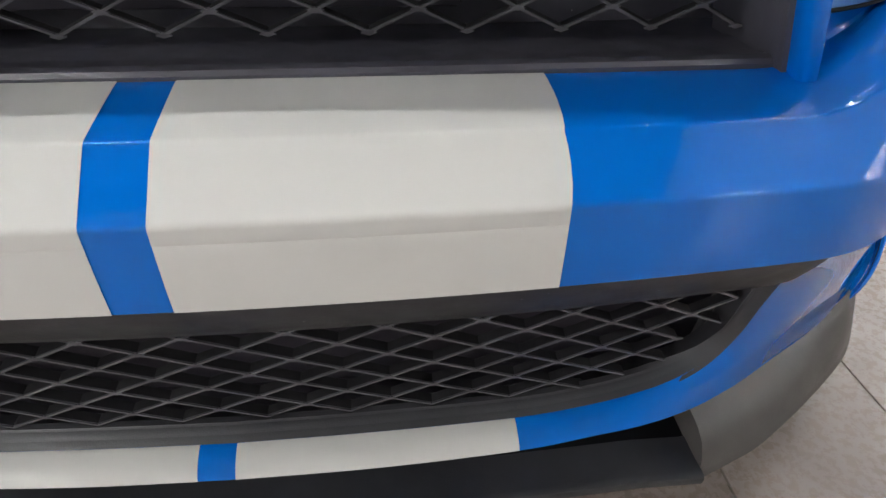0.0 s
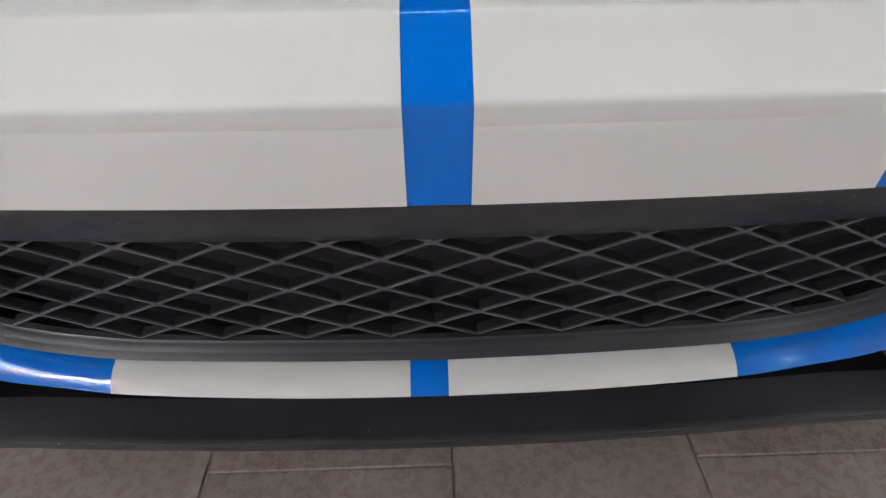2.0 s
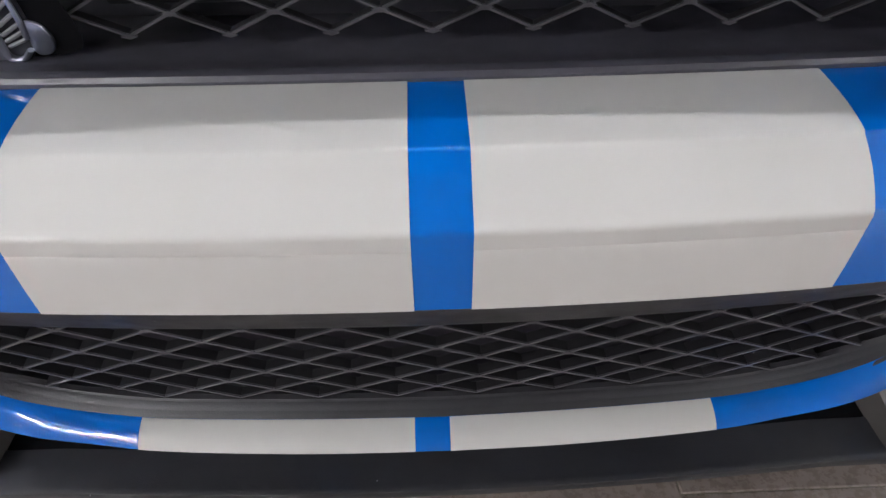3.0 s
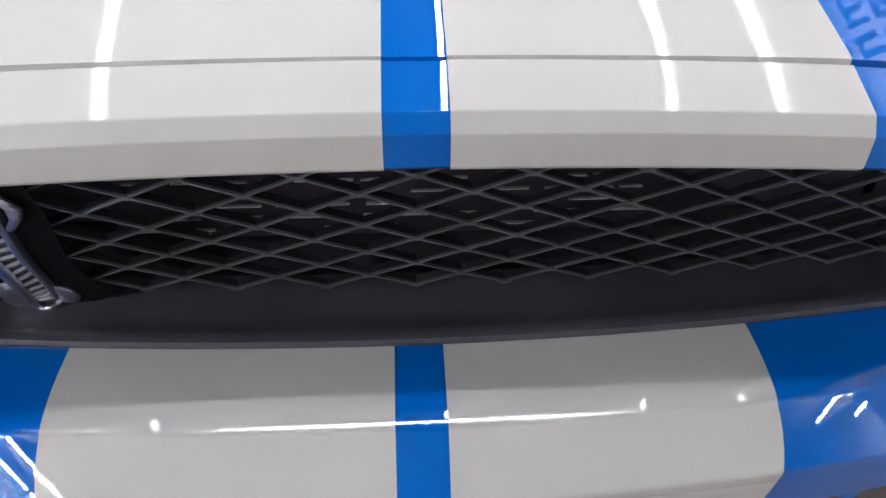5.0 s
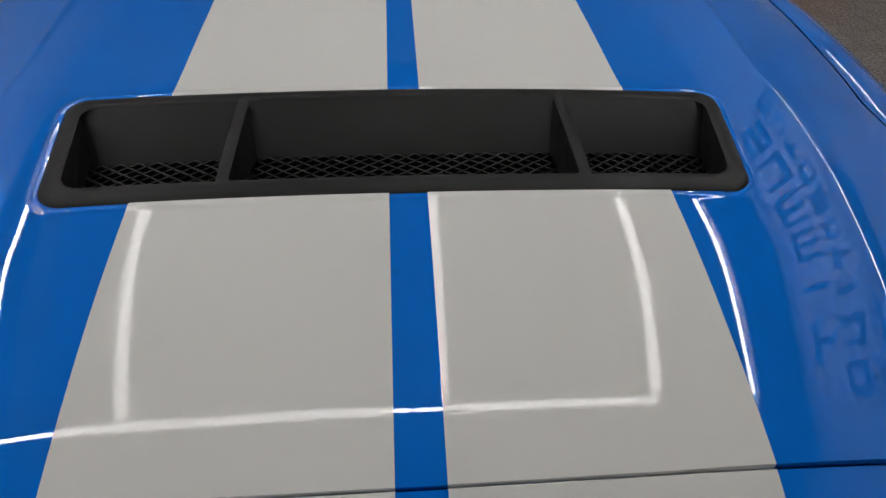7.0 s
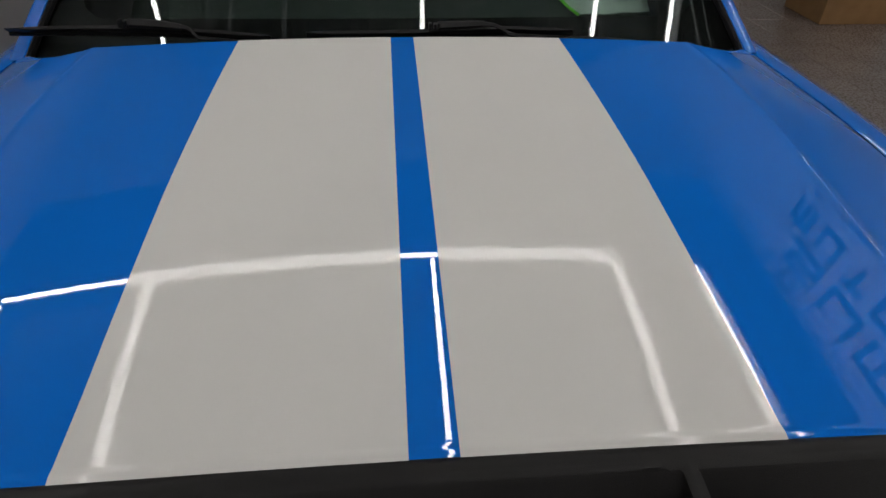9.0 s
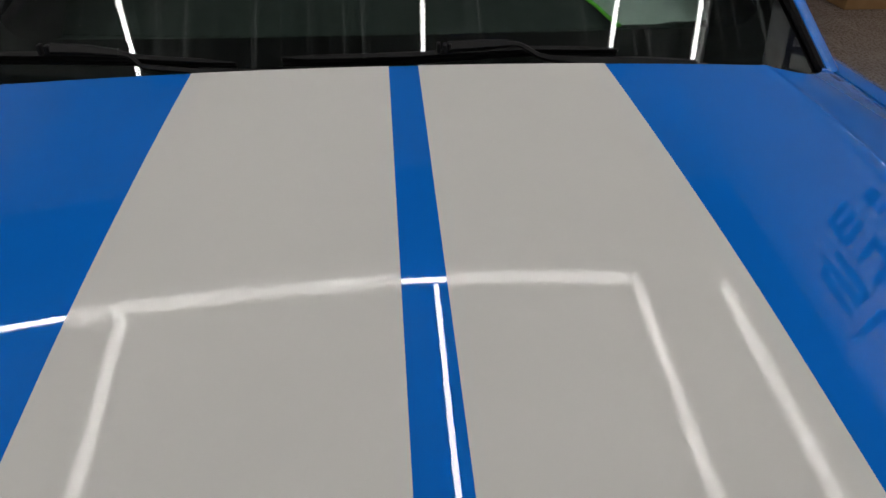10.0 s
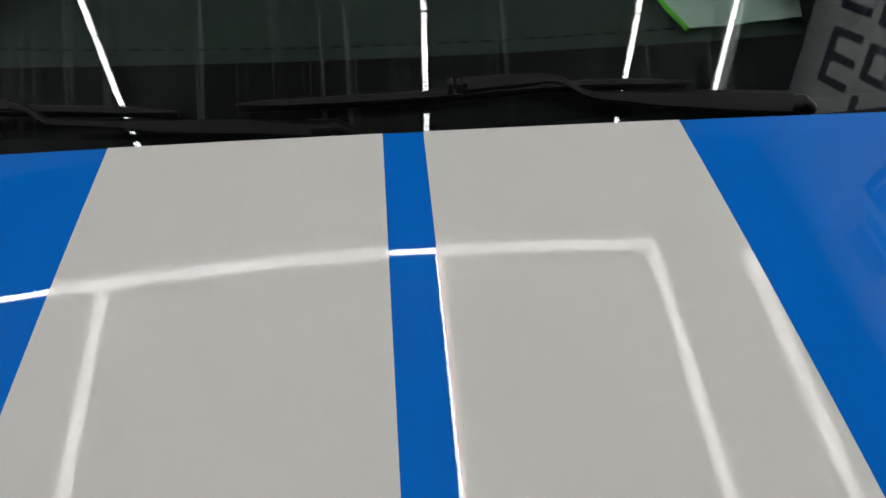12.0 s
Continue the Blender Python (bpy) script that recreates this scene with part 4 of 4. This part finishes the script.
wiper([(0.500, 1.624, 0.937, 0.0155, 0.008), (0.421, 1.622, 0.945, 0.0145, 0.009), (0.331, 1.622, 0.953, 0.0105, 0.008), (0.262, 1.622, 0.961, 0.0062, 0.006), (0.240, 1.622, 0.964, 0.0050, 0.005),
       (0.222, 1.624, 0.969, 0.0045, 0.004), (0.203, 1.627, 0.979, 0.0045, 0.004), (0.189, 1.630, 0.984, 0.0045, 0.004), (0.165, 1.630, 0.985, 0.0050, 0.004)],
      [(0.173, 1.630, 0.986, 0.0062, 0.005), (0.130, 1.629, 0.985, 0.0080, 0.006), (0.078, 1.628, 0.983, 0.0088, 0.007)],
      (0.0695, 1.626, 0.983), [(-0.190, 1.628, 0.965, 0.0095, 0.007), (-0.072, 1.629, 0.9640, 0.0105, 0.008), (0.036, 1.630, 0.9648, 0.011, 0.008), (0.200, 1.632, 0.9705, 0.0098, 0.008), (0.361, 1.634, 0.9650, 0.0085, 0.007)],
      (0.506, 1.628, 0.934))
wiper([(-0.104, 1.618, 0.936, 0.0100, 0.008), (-0.175, 1.616, 0.945, 0.0095, 0.008), (-0.265, 1.616, 0.951, 0.0085, 0.007), (-0.316, 1.618, 0.956, 0.0065, 0.005), (-0.322, 1.618, 0.957, 0.0045, 0.004),
       (-0.392, 1.618, 0.965, 0.0045, 0.004), (-0.403, 1.619, 0.968, 0.0045, 0.004), (-0.416, 1.620, 0.982, 0.0045, 0.004), (-0.426, 1.621, 0.986, 0.0045, 0.004), (-0.445, 1.623, 0.989, 0.0050, 0.004)],
      [(-0.432, 1.622, 0.987, 0.0062, 0.005), (-0.480, 1.626, 0.991, 0.0080, 0.006), (-0.532, 1.632, 0.992, 0.0088, 0.007)],
      (-0.541, 1.634, 0.991), [(-0.800, 1.690, 0.958, 0.0085, 0.007), (-0.620, 1.655, 0.970, 0.0105, 0.008), (-0.455, 1.632, 0.973, 0.0105, 0.008), (-0.391, 1.630, 0.9690, 0.0095, 0.008), (-0.263, 1.630, 0.9590, 0.0085, 0.007)],
      (-0.092, 1.620, 0.936))

# door mirrors
for s in (1, -1):
    bm = bmesh.new()
    bmesh.ops.create_uvsphere(bm, u_segments=20, v_segments=14, radius=1.0,
                              matrix=Matrix.Translation((s * 0.985, 2.03, 1.013)) @ Matrix.Rotation(radians(s * 8), 4, "Z") @ Matrix.Diagonal((0.105, 0.07, 0.065, 1)))
    mir = part("door_mirror", bm, BLUE, car, "blue door mirror with black foot")
    bm = bmesh.new()
    tube_along(bm, [Vector((s * x, y, z)) for x, y, z in ((0.80, 2.01, 0.923), (0.87, 2.02, 0.943), (0.95, 2.03, 0.963))], 0.024, 10, 0.6)
    part("mirror_foot", bm, RUBBER, mir)

# --- chrome emblem on the upper grille: a plain curled band with ribs
def badge_plate(edge, thick, crown=0.0):
    """A closed outline on the mesh plane, made a plate with a slightly domed face."""
    bm = bmesh.new()
    n = len(edge)
    pts = [curve3([(x, z, 0) for x, z in edge + edge[:1]], k / (n * 4)) for k in range(n * 4)]
    mid = sum(pts, Vector((0, 0, 0))) / len(pts)
    rows = []
    for f, d in ((1.0, 0.0), (1.0, thick * 0.7), (0.93, thick), (0.5, thick + crown)):
        rows.append([bm.verts.new(Vector(up_mesh(*(mid.lerp(p, f)).xy)) + Vector((0, -0.006 - d, 0))) for p in pts])
    for p, q in zip(rows, rows[1:]):
        for k in range(len(pts)):
            bm.faces.new((p[k], p[(k + 1) % len(pts)], q[(k + 1) % len(pts)], q[k]))
    bm.faces.new(rows[-1])
    return bm


def badge_line(points, radius, flat=0.7, lift=-0.012):
    bm = bmesh.new()
    tube_along(bm, [Vector(up_mesh(*curve3([(x, z, 0) for x, z in points], q).xy)) + Vector((0, lift, 0)) for q in spread(0, 1, 32)], radius, 8, flat)
    return bm


BAND_L = [(-0.3147, 0.7331), (-0.3246, 0.7025), (-0.3320, 0.6702), (-0.3373, 0.6363), (-0.3424, 0.6066), (-0.3437, 0.5900)]
BAND_R = [(-0.2992, 0.7385), (-0.3046, 0.7106), (-0.3130, 0.6771), (-0.3184, 0.6490), (-0.3221, 0.6179), (-0.3278, 0.5953)]
emblem = part("grille_emblem", badge_plate([(-0.298, 0.757), (-0.3113, 0.7505), (-0.3231, 0.7349), (-0.3332, 0.7124), (-0.3393, 0.6856), (-0.3425, 0.656), (-0.3462, 0.6231), (-0.3513, 0.5950), (-0.350, 0.5790), (-0.334, 0.580),
                                            (-0.3210, 0.598), (-0.3165, 0.6179), (-0.3140, 0.649), (-0.3090, 0.6770), (-0.2998, 0.7106), (-0.291, 0.738)], 0.003, 0.0), SILVERDARK, car, "curled silver and grey emblem on the grille")
part("outer_edge", badge_line([(-0.2960, 0.7570), (-0.3113, 0.7490), (-0.3221, 0.7349), (-0.3322, 0.7124), (-0.3383, 0.6856), (-0.3415, 0.656), (-0.3452, 0.6231), (-0.3500, 0.5975), (-0.3490, 0.5830), (-0.3380, 0.5815), (-0.3270, 0.590)], lambda q: 0.0030 + 0.0022 * math.sin(q * math.pi)), CHROME, emblem)
part("inner_edge", badge_line([(-0.2940, 0.742), (-0.2992, 0.7240), (-0.3046, 0.7056), (-0.3130, 0.6750), (-0.3170, 0.6490), (-0.3200, 0.6179), (-0.3240, 0.600)], 0.0024), CHROME, emblem)
for k in range(15):
    f = (k + 0.5) / 15
    a, b = curve3([(x, z, 0) for x, z in BAND_L], f), curve3([(x, z, 0) for x, z in BAND_R], f)
    bm = bmesh.new()
    tube_along(bm, [Vector(up_mesh(*a.xy)) + Vector((0, -0.0100, 0)), Vector(up_mesh(*b.xy)) + Vector((0, -0.0100, 0))], 0.0022, 6, 0.8)
    part("rib", bm, SILVER, emblem)
part("head", badge_line([(-0.2982, 0.7560), (-0.2911, 0.7530), (-0.2844, 0.7470), (-0.2800, 0.7349), (-0.285, 0.7230), (-0.2952, 0.7115)], lambda q: 0.0038 + 0.0015 * math.sin(q * math.pi)), CHROME, emblem)
part("tail", badge_plate([(-0.3744, 0.6115), (-0.3800, 0.5880), (-0.3705, 0.5770), (-0.3559, 0.5760), (-0.3479, 0.5997), (-0.3498, 0.6150), (-0.3586, 0.6210)], 0.004, 0.002), CHROME, emblem)
part("tip", badge_plate([(-0.3187, 0.6160), (-0.3085, 0.6110), (-0.3055, 0.5970), (-0.3143, 0.5850), (-0.3270, 0.5870)], 0.004, 0.002), CHROME, emblem)
part("backing", badge_plate([(-0.262, 0.775), (-0.300, 0.782), (-0.345, 0.770), (-0.372, 0.720), (-0.392, 0.640), (-0.394, 0.590), (-0.350, 0.582), (-0.300, 0.584), (-0.282, 0.600), (-0.284, 0.660), (-0.268, 0.720)], 0.0005), DEEP, emblem)

# ------------------------------------------------------------------- room
def slab(name, lo, hi, material, label, bevel=0.0):
    bm = bmesh.new()
    box(bm, lo, hi, bevel)
    ob = part(name, bm, material, None, smooth=False)
    return tagged(ob, label, kind="structure")


XW, XE, YS, YN, ZC = -2.42, 5.2, -5.6, 5.9, 2.72
XO, YO = -4.2, -1.2                # the next bay, in front of the car, is wider
floor = slab("floor", (XO, YS, -0.12), (XE, YN, -0.0025), GROUT, "floor of brown-grey tiles with pale joints")
slab("wall_west", (XW - 0.2, YO, -0.12), (XW, YN + 0.2, ZC + 0.1), SIDEWALL, "white painted wall")
slab("wall_west_front", (XO - 0.2, YS - 0.2, -0.12), (XO, YO + 0.2, ZC + 0.1), SIDEWALL, "white painted wall of the next bay")
slab("wall_return", (XO, YO, -0.12), (XW - 0.2, YO + 0.2, ZC + 0.1), SIDEWALL, "white painted wall between the bays")
slab("wall_east", (XE, YS - 0.2, -0.12), (XE + 0.2, YN + 0.2, ZC + 0.1), GREYWALL, "grey painted wall")
slab("wall_south", (XO, YS - 0.2, -0.12), (XE, YS, ZC + 0.1), MIDWALL, "unseen grey wall added ahead of the car, toned for its bounce light")
slab("wall_north", (XW, YN, -0.12), (XE, YN + 0.2, ZC + 0.1), WALL, "white painted wall")
slab("ceiling", (XW, YO, ZC), (XE, 3.45, ZC + 0.12), CEIL, "dark painted ceiling")
slab("ceiling_front", (XO, YS, ZC - 0.01), (XE, YO, ZC + 0.12), MIDWALL, "unseen grey ceiling added ahead of the car, toned for its bounce light")
slab("ceiling_rear", (XW, 3.45, ZC - 0.01), (XE, YN, ZC + 0.12), PALECEIL, "pale painted ceiling of the rear bay")
FX = 2.22
slab("bulkhead", (FX, -0.4, 1.86), (FX + 0.14, 4.6, ZC), FASCIA, "white painted bulkhead with a sign over a wide opening")
slab("wall_front_side", (FX, YO, -0.12), (FX + 0.14, -0.4, ZC), FASCIA, "white painted wall beside the next bay")


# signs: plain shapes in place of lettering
def glyph(bm, kind, cx, cz, w, h, put):
    t = 0.19 * min(w, h) + 0.003
    boxes = {
        "bar": [(-w / 2, -h / 2, w / 2, h / 2)],
        "post": [(-t / 2, -h / 2, t / 2, h / 2)],
        "ring": [(-w / 2, -h / 2, -w / 2 + t, h / 2), (w / 2 - t, -h / 2, w / 2, h / 2), (-w / 2 + t, h / 2 - t, w / 2 - t, h / 2), (-w / 2 + t, -h / 2, w / 2 - t, -h / 2 + t)],
        "cup": [(-w / 2, -h / 2, -w / 2 + t, h / 2), (w / 2 - t, -h / 2, w / 2, h / 2), (-w / 2 + t, -h / 2, w / 2 - t, -h / 2 + t)],
        "step": [(-w / 2, h / 2 - t, w / 2, h / 2), (-w / 2, -t / 2, -w / 2 + t, h / 2 - t), (-w / 2 + t, -t / 2, w / 2, t / 2), (w / 2 - t, -h / 2 + t, w / 2, -t / 2), (-w / 2, -h / 2, w / 2, -h / 2 + t)],
        "tee": [(-t / 2, -h / 2, t / 2, h / 2 - t), (-w / 2, h / 2 - t, w / 2, h / 2)],
        "comb": [(-w / 2, -h / 2, -w / 2 + t, h / 2), (w / 2 - t, -h / 2, w / 2, h / 2), (-t / 2, -h / 2, t / 2, h / 2 - t), (-w / 2 + t, h / 2 - t, w / 2 - t, h / 2)],
    }[kind]
    for a, b, c, d in boxes:
        put(bm, cx + a, cz + b, cx + c, cz + d)


def row_of(owner, at, kinds, start, step, z, w, h, put):
    for k, kind in enumerate(kinds):
        bm = bmesh.new()
        glyph(bm, kind, start + step * k, z, w, h, put)
        ob = part("sign_shape", bm, SIGN, None, smooth=False)
        ob.parent, ob.matrix_parent_inverse = owner, Matrix.Translation([-v for v in at])


def on_bulkhead(bm, a, z0, c, z1):
    box(bm, (FX - 0.012, min(-a, -c), z0), (FX, max(-a, -c), z1))


sign = tagged(thing("wall_sign", "rows of dark blue sign shapes fixed to a white bulkhead", "sign", (FX, 1.4, 2.0)))
AT = (FX, 1.4, 2.0)
row_of(sign, AT, ["step", "cup", "comb", "comb", "post", "tee"], -2.38, 0.352, 2.44, 0.27, 0.19, on_bulkhead)
row_of(sign, AT, ["comb", "cup", "tee", "ring", "comb", "ring", "tee", "post", "cup", "ring"], -2.57, 0.241, 2.205, 0.165, 0.165, on_bulkhead)
row_of(sign, AT, ["bar", "cup", "ring"] * 7, -2.55, 0.107, 1.985, 0.066, 0.085, on_bulkhead)

board = thing("hanging_sign_board", "dark grey sign board with dark shapes hanging from the ceiling", "sign", (0, 4.5, 2.2))
bm = bmesh.new()
box(bm, (-1.48, 4.5, 2.02), (1.52, 4.54, 2.64), 0.004)
ob = part("board", bm, PANEL, None, smooth=False)
ob.parent, ob.matrix_parent_inverse = board, Matrix.Translation((0, -4.5, -2.2))
row_of(board, (0, 4.5, 2.2), ["ring", "cup", "comb", "comb", "post", "bar", "bar", "cup", "post", "ring"], -0.72, 0.168, 2.45, 0.12, 0.135,
       lambda b, x0, z0, x1, z1: box(b, (x0, 4.492, z0), (x1, 4.4995, z1)))
for x in (-1.3, 1.3):
    bm = bmesh.new()
    tube_along(bm, [Vector((x, 4.52, 2.59)), Vector((x, 4.52, ZC + 0.01))], 0.006, 6)
    ob = part("hanger", bm, CAPS, None)
    ob.parent, ob.matrix_parent_inverse = board, Matrix.Translation((0, -4.5, -2.2))


# ceiling lights: LED tubes
def led(a, b, label="white LED tube fixed under the dark ceiling", glow=GLOW):
    a, b = Vector(a), Vector(b)
    e = thing("ceiling_light", label, "light", tuple((a + b) / 2), "ceiling light tubes")
    back = Matrix.Translation(-(a + b) / 2)
    d = (b - a).normalized()
    bm = bmesh.new()
    tube_along(bm, [a + d * 0.004, b - d * 0.004], 0.012, 14)
    o1 = part("diffuser", bm, glow, None)
    caps = []
    for p, q in ((a, a + d * 0.0045), (b, b - d * 0.0045)):
        bm = bmesh.new()
        tube_along(bm, [p, q], 0.0135, 14)
        caps.append(part("end_cap", bm, CAPS, None))
    bm = bmesh.new()
    w = Vector((d.y, -d.x, 0)) * 0.012
    low, top = Vector((0, 0, 0.016)), Vector((0, 0, ZC - a.z))
    ring = [[bm.verts.new(p + q) for q in (low - w, low + w, top + w, top - w)] for p in (a, b)]
    for k in range(4):
        bm.faces.new((ring[0][k], ring[0][(k + 1) % 4], ring[1][(k + 1) % 4], ring[1][k]))
    bm.faces.new(ring[0][::-1])
    bm.faces.new(ring[1])
    o3 = part("mounting_rail", bm, CAPS, None, smooth=False)
    for o in (o1, *caps, o3):
        o.parent, o.matrix_parent_inverse = e, back
    return e


ZT = 2.60
YA, YB, YJ = 0.255, 2.47, 1.42
for x0, x1 in ((-2.03, -2.13), (-1.205, -1.325), (0.15, 0.155), (1.10, 1.165), (1.64, 1.64)):
    xm = x0 + (x1 - x0) * (YJ - YA) / (YB - YA)
    led((x0, YA + 0.03, ZT), (xm, YJ, ZT))
    led((xm, YJ, ZT), (x1, YB - 0.03, ZT))
for x0, x1 in ((-2.03, -0.98), (-0.98, 0.012), (0.012, 1.10)):
    led((x0, YA, ZT), (x1, YA, ZT))
for x0, x1 in ((-2.13, -0.42), (-0.42, 1.165)):
    led((x0, YB, ZT), (x1, YB, ZT))
# the next bay, in front of the car
led((-3.75, -2.35, ZT), (-2.34, -2.35, ZT), "LED tube ahead of the car, mirrored in its nose or added as fill")
# unseen tubes added as fill for the nose and grille, far to either side
for x, ys in ((-3.95, (-4.9, -3.7)), (-3.6, (-4.9, -3.7)), (4.2, (-3.2, -2.0)), (4.8, (-3.2, -2.0))):
    for y in ys:
        led((x, y, ZT), (x, y + 1.15, ZT), "LED tube ahead of the car, mirrored in its nose or added as fill", FILLGLOW)
for x in (4.0,):
    for y in (0.9, 2.1, 3.3):
        led((x, y, ZT), (x, y + 1.2, ZT), "LED tube under the ceiling of the bay behind the bulkhead")

# soffit strip beside the outer tubes
slab("soffit", (1.70, YA - 0.1, 2.615), (1.72, YB + 0.1, ZC), WALL, "white painted soffit beside the tubes", 0.003)

# cardboard box on the floor, cloth on the dashboard
carton = thing("cardboard_box", "large brown cardboard box standing on the tiles", "box", (3.5, 5.1, 0))
bm = bmesh.new()
box(bm, (3.22, 4.80, 0.001), (3.78, 5.30, 0.42), 0.006)
ob = part("carton", bm, CARD, None, smooth=False)
ob.parent, ob.matrix_parent_inverse = carton, Matrix.Translation((-3.5, -5.1, 0))
bm = bmesh.new()
box(bm, (3.47, 4.797, 0.28), (3.53, 5.303, 0.4225))
ob = part("tape", bm, TAPE, None, smooth=False)
ob.parent, ob.matrix_parent_inverse = carton, Matrix.Translation((-3.5, -5.1, 0))

rag = thing("folded_cloth", "pale green cloth with bright green hem lying on the dashboard", "cloth", (0.53, 1.835, 0.958))
CL = [(0.372, 2.020, 0.966), (0.412, 1.775, 0.957), (0.668, 1.804, 0.957), (0.70, 2.010, 0.966)]


def cloth_point(u, v):
    a = Vector(CL[1]).lerp(Vector(CL[2]), u)
    b = Vector(CL[0]).lerp(Vector(CL[3]), u)
    p = a.lerp(b, v)
    p.z += 0.004 + 0.003 * noise.noise(Vector((u * 5, v * 4, 0.3)))
    p.x += 0.006 * noise.noise(Vector((v * 3, 2, 0)))
    return p


back = Matrix.Translation((-0.53, -1.835, -0.958))
bm = sheet(lambda u, v: tuple(cloth_point(u, v)), spread(0, 1, 24), spread(0, 1, 16))
bmesh.ops.solidify(bm, geom=bm.faces, thickness=0.003)
ob = part("cloth", bm, CLOTH, None)
ob.parent, ob.matrix_parent_inverse = rag, back
bm = bmesh.new()
tube_along(bm, [cloth_point(0, v) + Vector((-0.001, 0, 0)) for v in spread(0, 1, 16)], 0.0035, 6)
ob = part("hem", bm, GREEN, None)
ob.parent, ob.matrix_parent_inverse = rag, back

# ------------------------------------------------------------ floor tiles
TW, TL, JOINT = 0.3035, 0.607, 0.0026


def tile_mesh():
    bm = bmesh.new()
    w, l = (TW - JOINT) / 2, (TL - JOINT) / 2
    e = 0.0012
    low = [bm.verts.new((x, y, -0.008)) for x, y in ((-w, -l), (w, -l), (w, l), (-w, l))]
    mid = [bm.verts.new((x, y, -e)) for x, y in ((-w, -l), (w, -l), (w, l), (-w, l))]
    top = [bm.verts.new((x, y, 0)) for x, y in ((-w + e, -l + e), (w - e, -l + e), (w - e, l - e), (-w + e, l - e))]
    bm.faces.new(top)
    for k in range(4):
        bm.faces.new((low[k], low[(k + 1) % 4], mid[(k + 1) % 4], mid[k]))
        bm.faces.new((mid[k], mid[(k + 1) % 4], top[(k + 1) % 4], top[k]))
    return bm


bm = tile_mesh()
bmesh.ops.recalc_face_normals(bm, faces=bm.faces)
tile_data = bpy.data.meshes.new("tile")
bm.to_mesh(tile_data)
bm.free()
tile_data.materials.append(TILE)
spots, cut = [], []
for i in range(-24, 20):
    for j in range(-12, 14):
        x = 0.0135 + (i + 0.5) * TW
        y = 0.0865 + (j + 0.5) * TL + (0.5 * TL if i % 2 == 0 else 0)
        west = XW if y > YO else XO
        if west < x - TW / 2 and x + TW / 2 < XE and YS < y - TL / 2 and y + TL / 2 < YN:
            spots.append((x, y))
        elif west < x + TW / 2 and x - TW / 2 < XE and YS < y + TL / 2 and y - TL / 2 < YN:
            cut.append((x, y))
spots.sort(key=lambda p: (max(0, abs(p[0] - 0.9) - 1.4))**2 + (max(0, abs(p[1] - 1.6) - 2.2))**2)
for x, y in spots[:300]:
    ob = new("tile", tile_data)
    ob.location = (x, y, 0)
    ob.parent = floor
verts, faces = [], []
for x, y in spots[300:] + cut:
    k = len(verts)
    w, l = (TW - JOINT) / 2, (TL - JOINT) / 2
    x0, x1, y0, y1 = max(x - w, XW if y > YO else XO), min(x + w, XE), max(y - l, YS), min(y + l, YN)
    verts += [(x0, y0, 0), (x1, y0, 0), (x1, y1, 0), (x0, y1, 0), (x0, y0, -0.008), (x1, y0, -0.008), (x1, y1, -0.008), (x0, y1, -0.008)]
    faces += [(k, k + 1, k + 2, k + 3), (k, k + 4, k + 5, k + 1), (k + 1, k + 5, k + 6, k + 2), (k + 2, k + 6, k + 7, k + 3), (k + 3, k + 7, k + 4, k)]
me = bpy.data.meshes.new("floor_tiles")
me.from_pydata(verts, [], faces)
me.materials.append(TILE)
rest = new("floor_tiles", me)
rest.parent = floor
tagged(rest, kind="stuff")
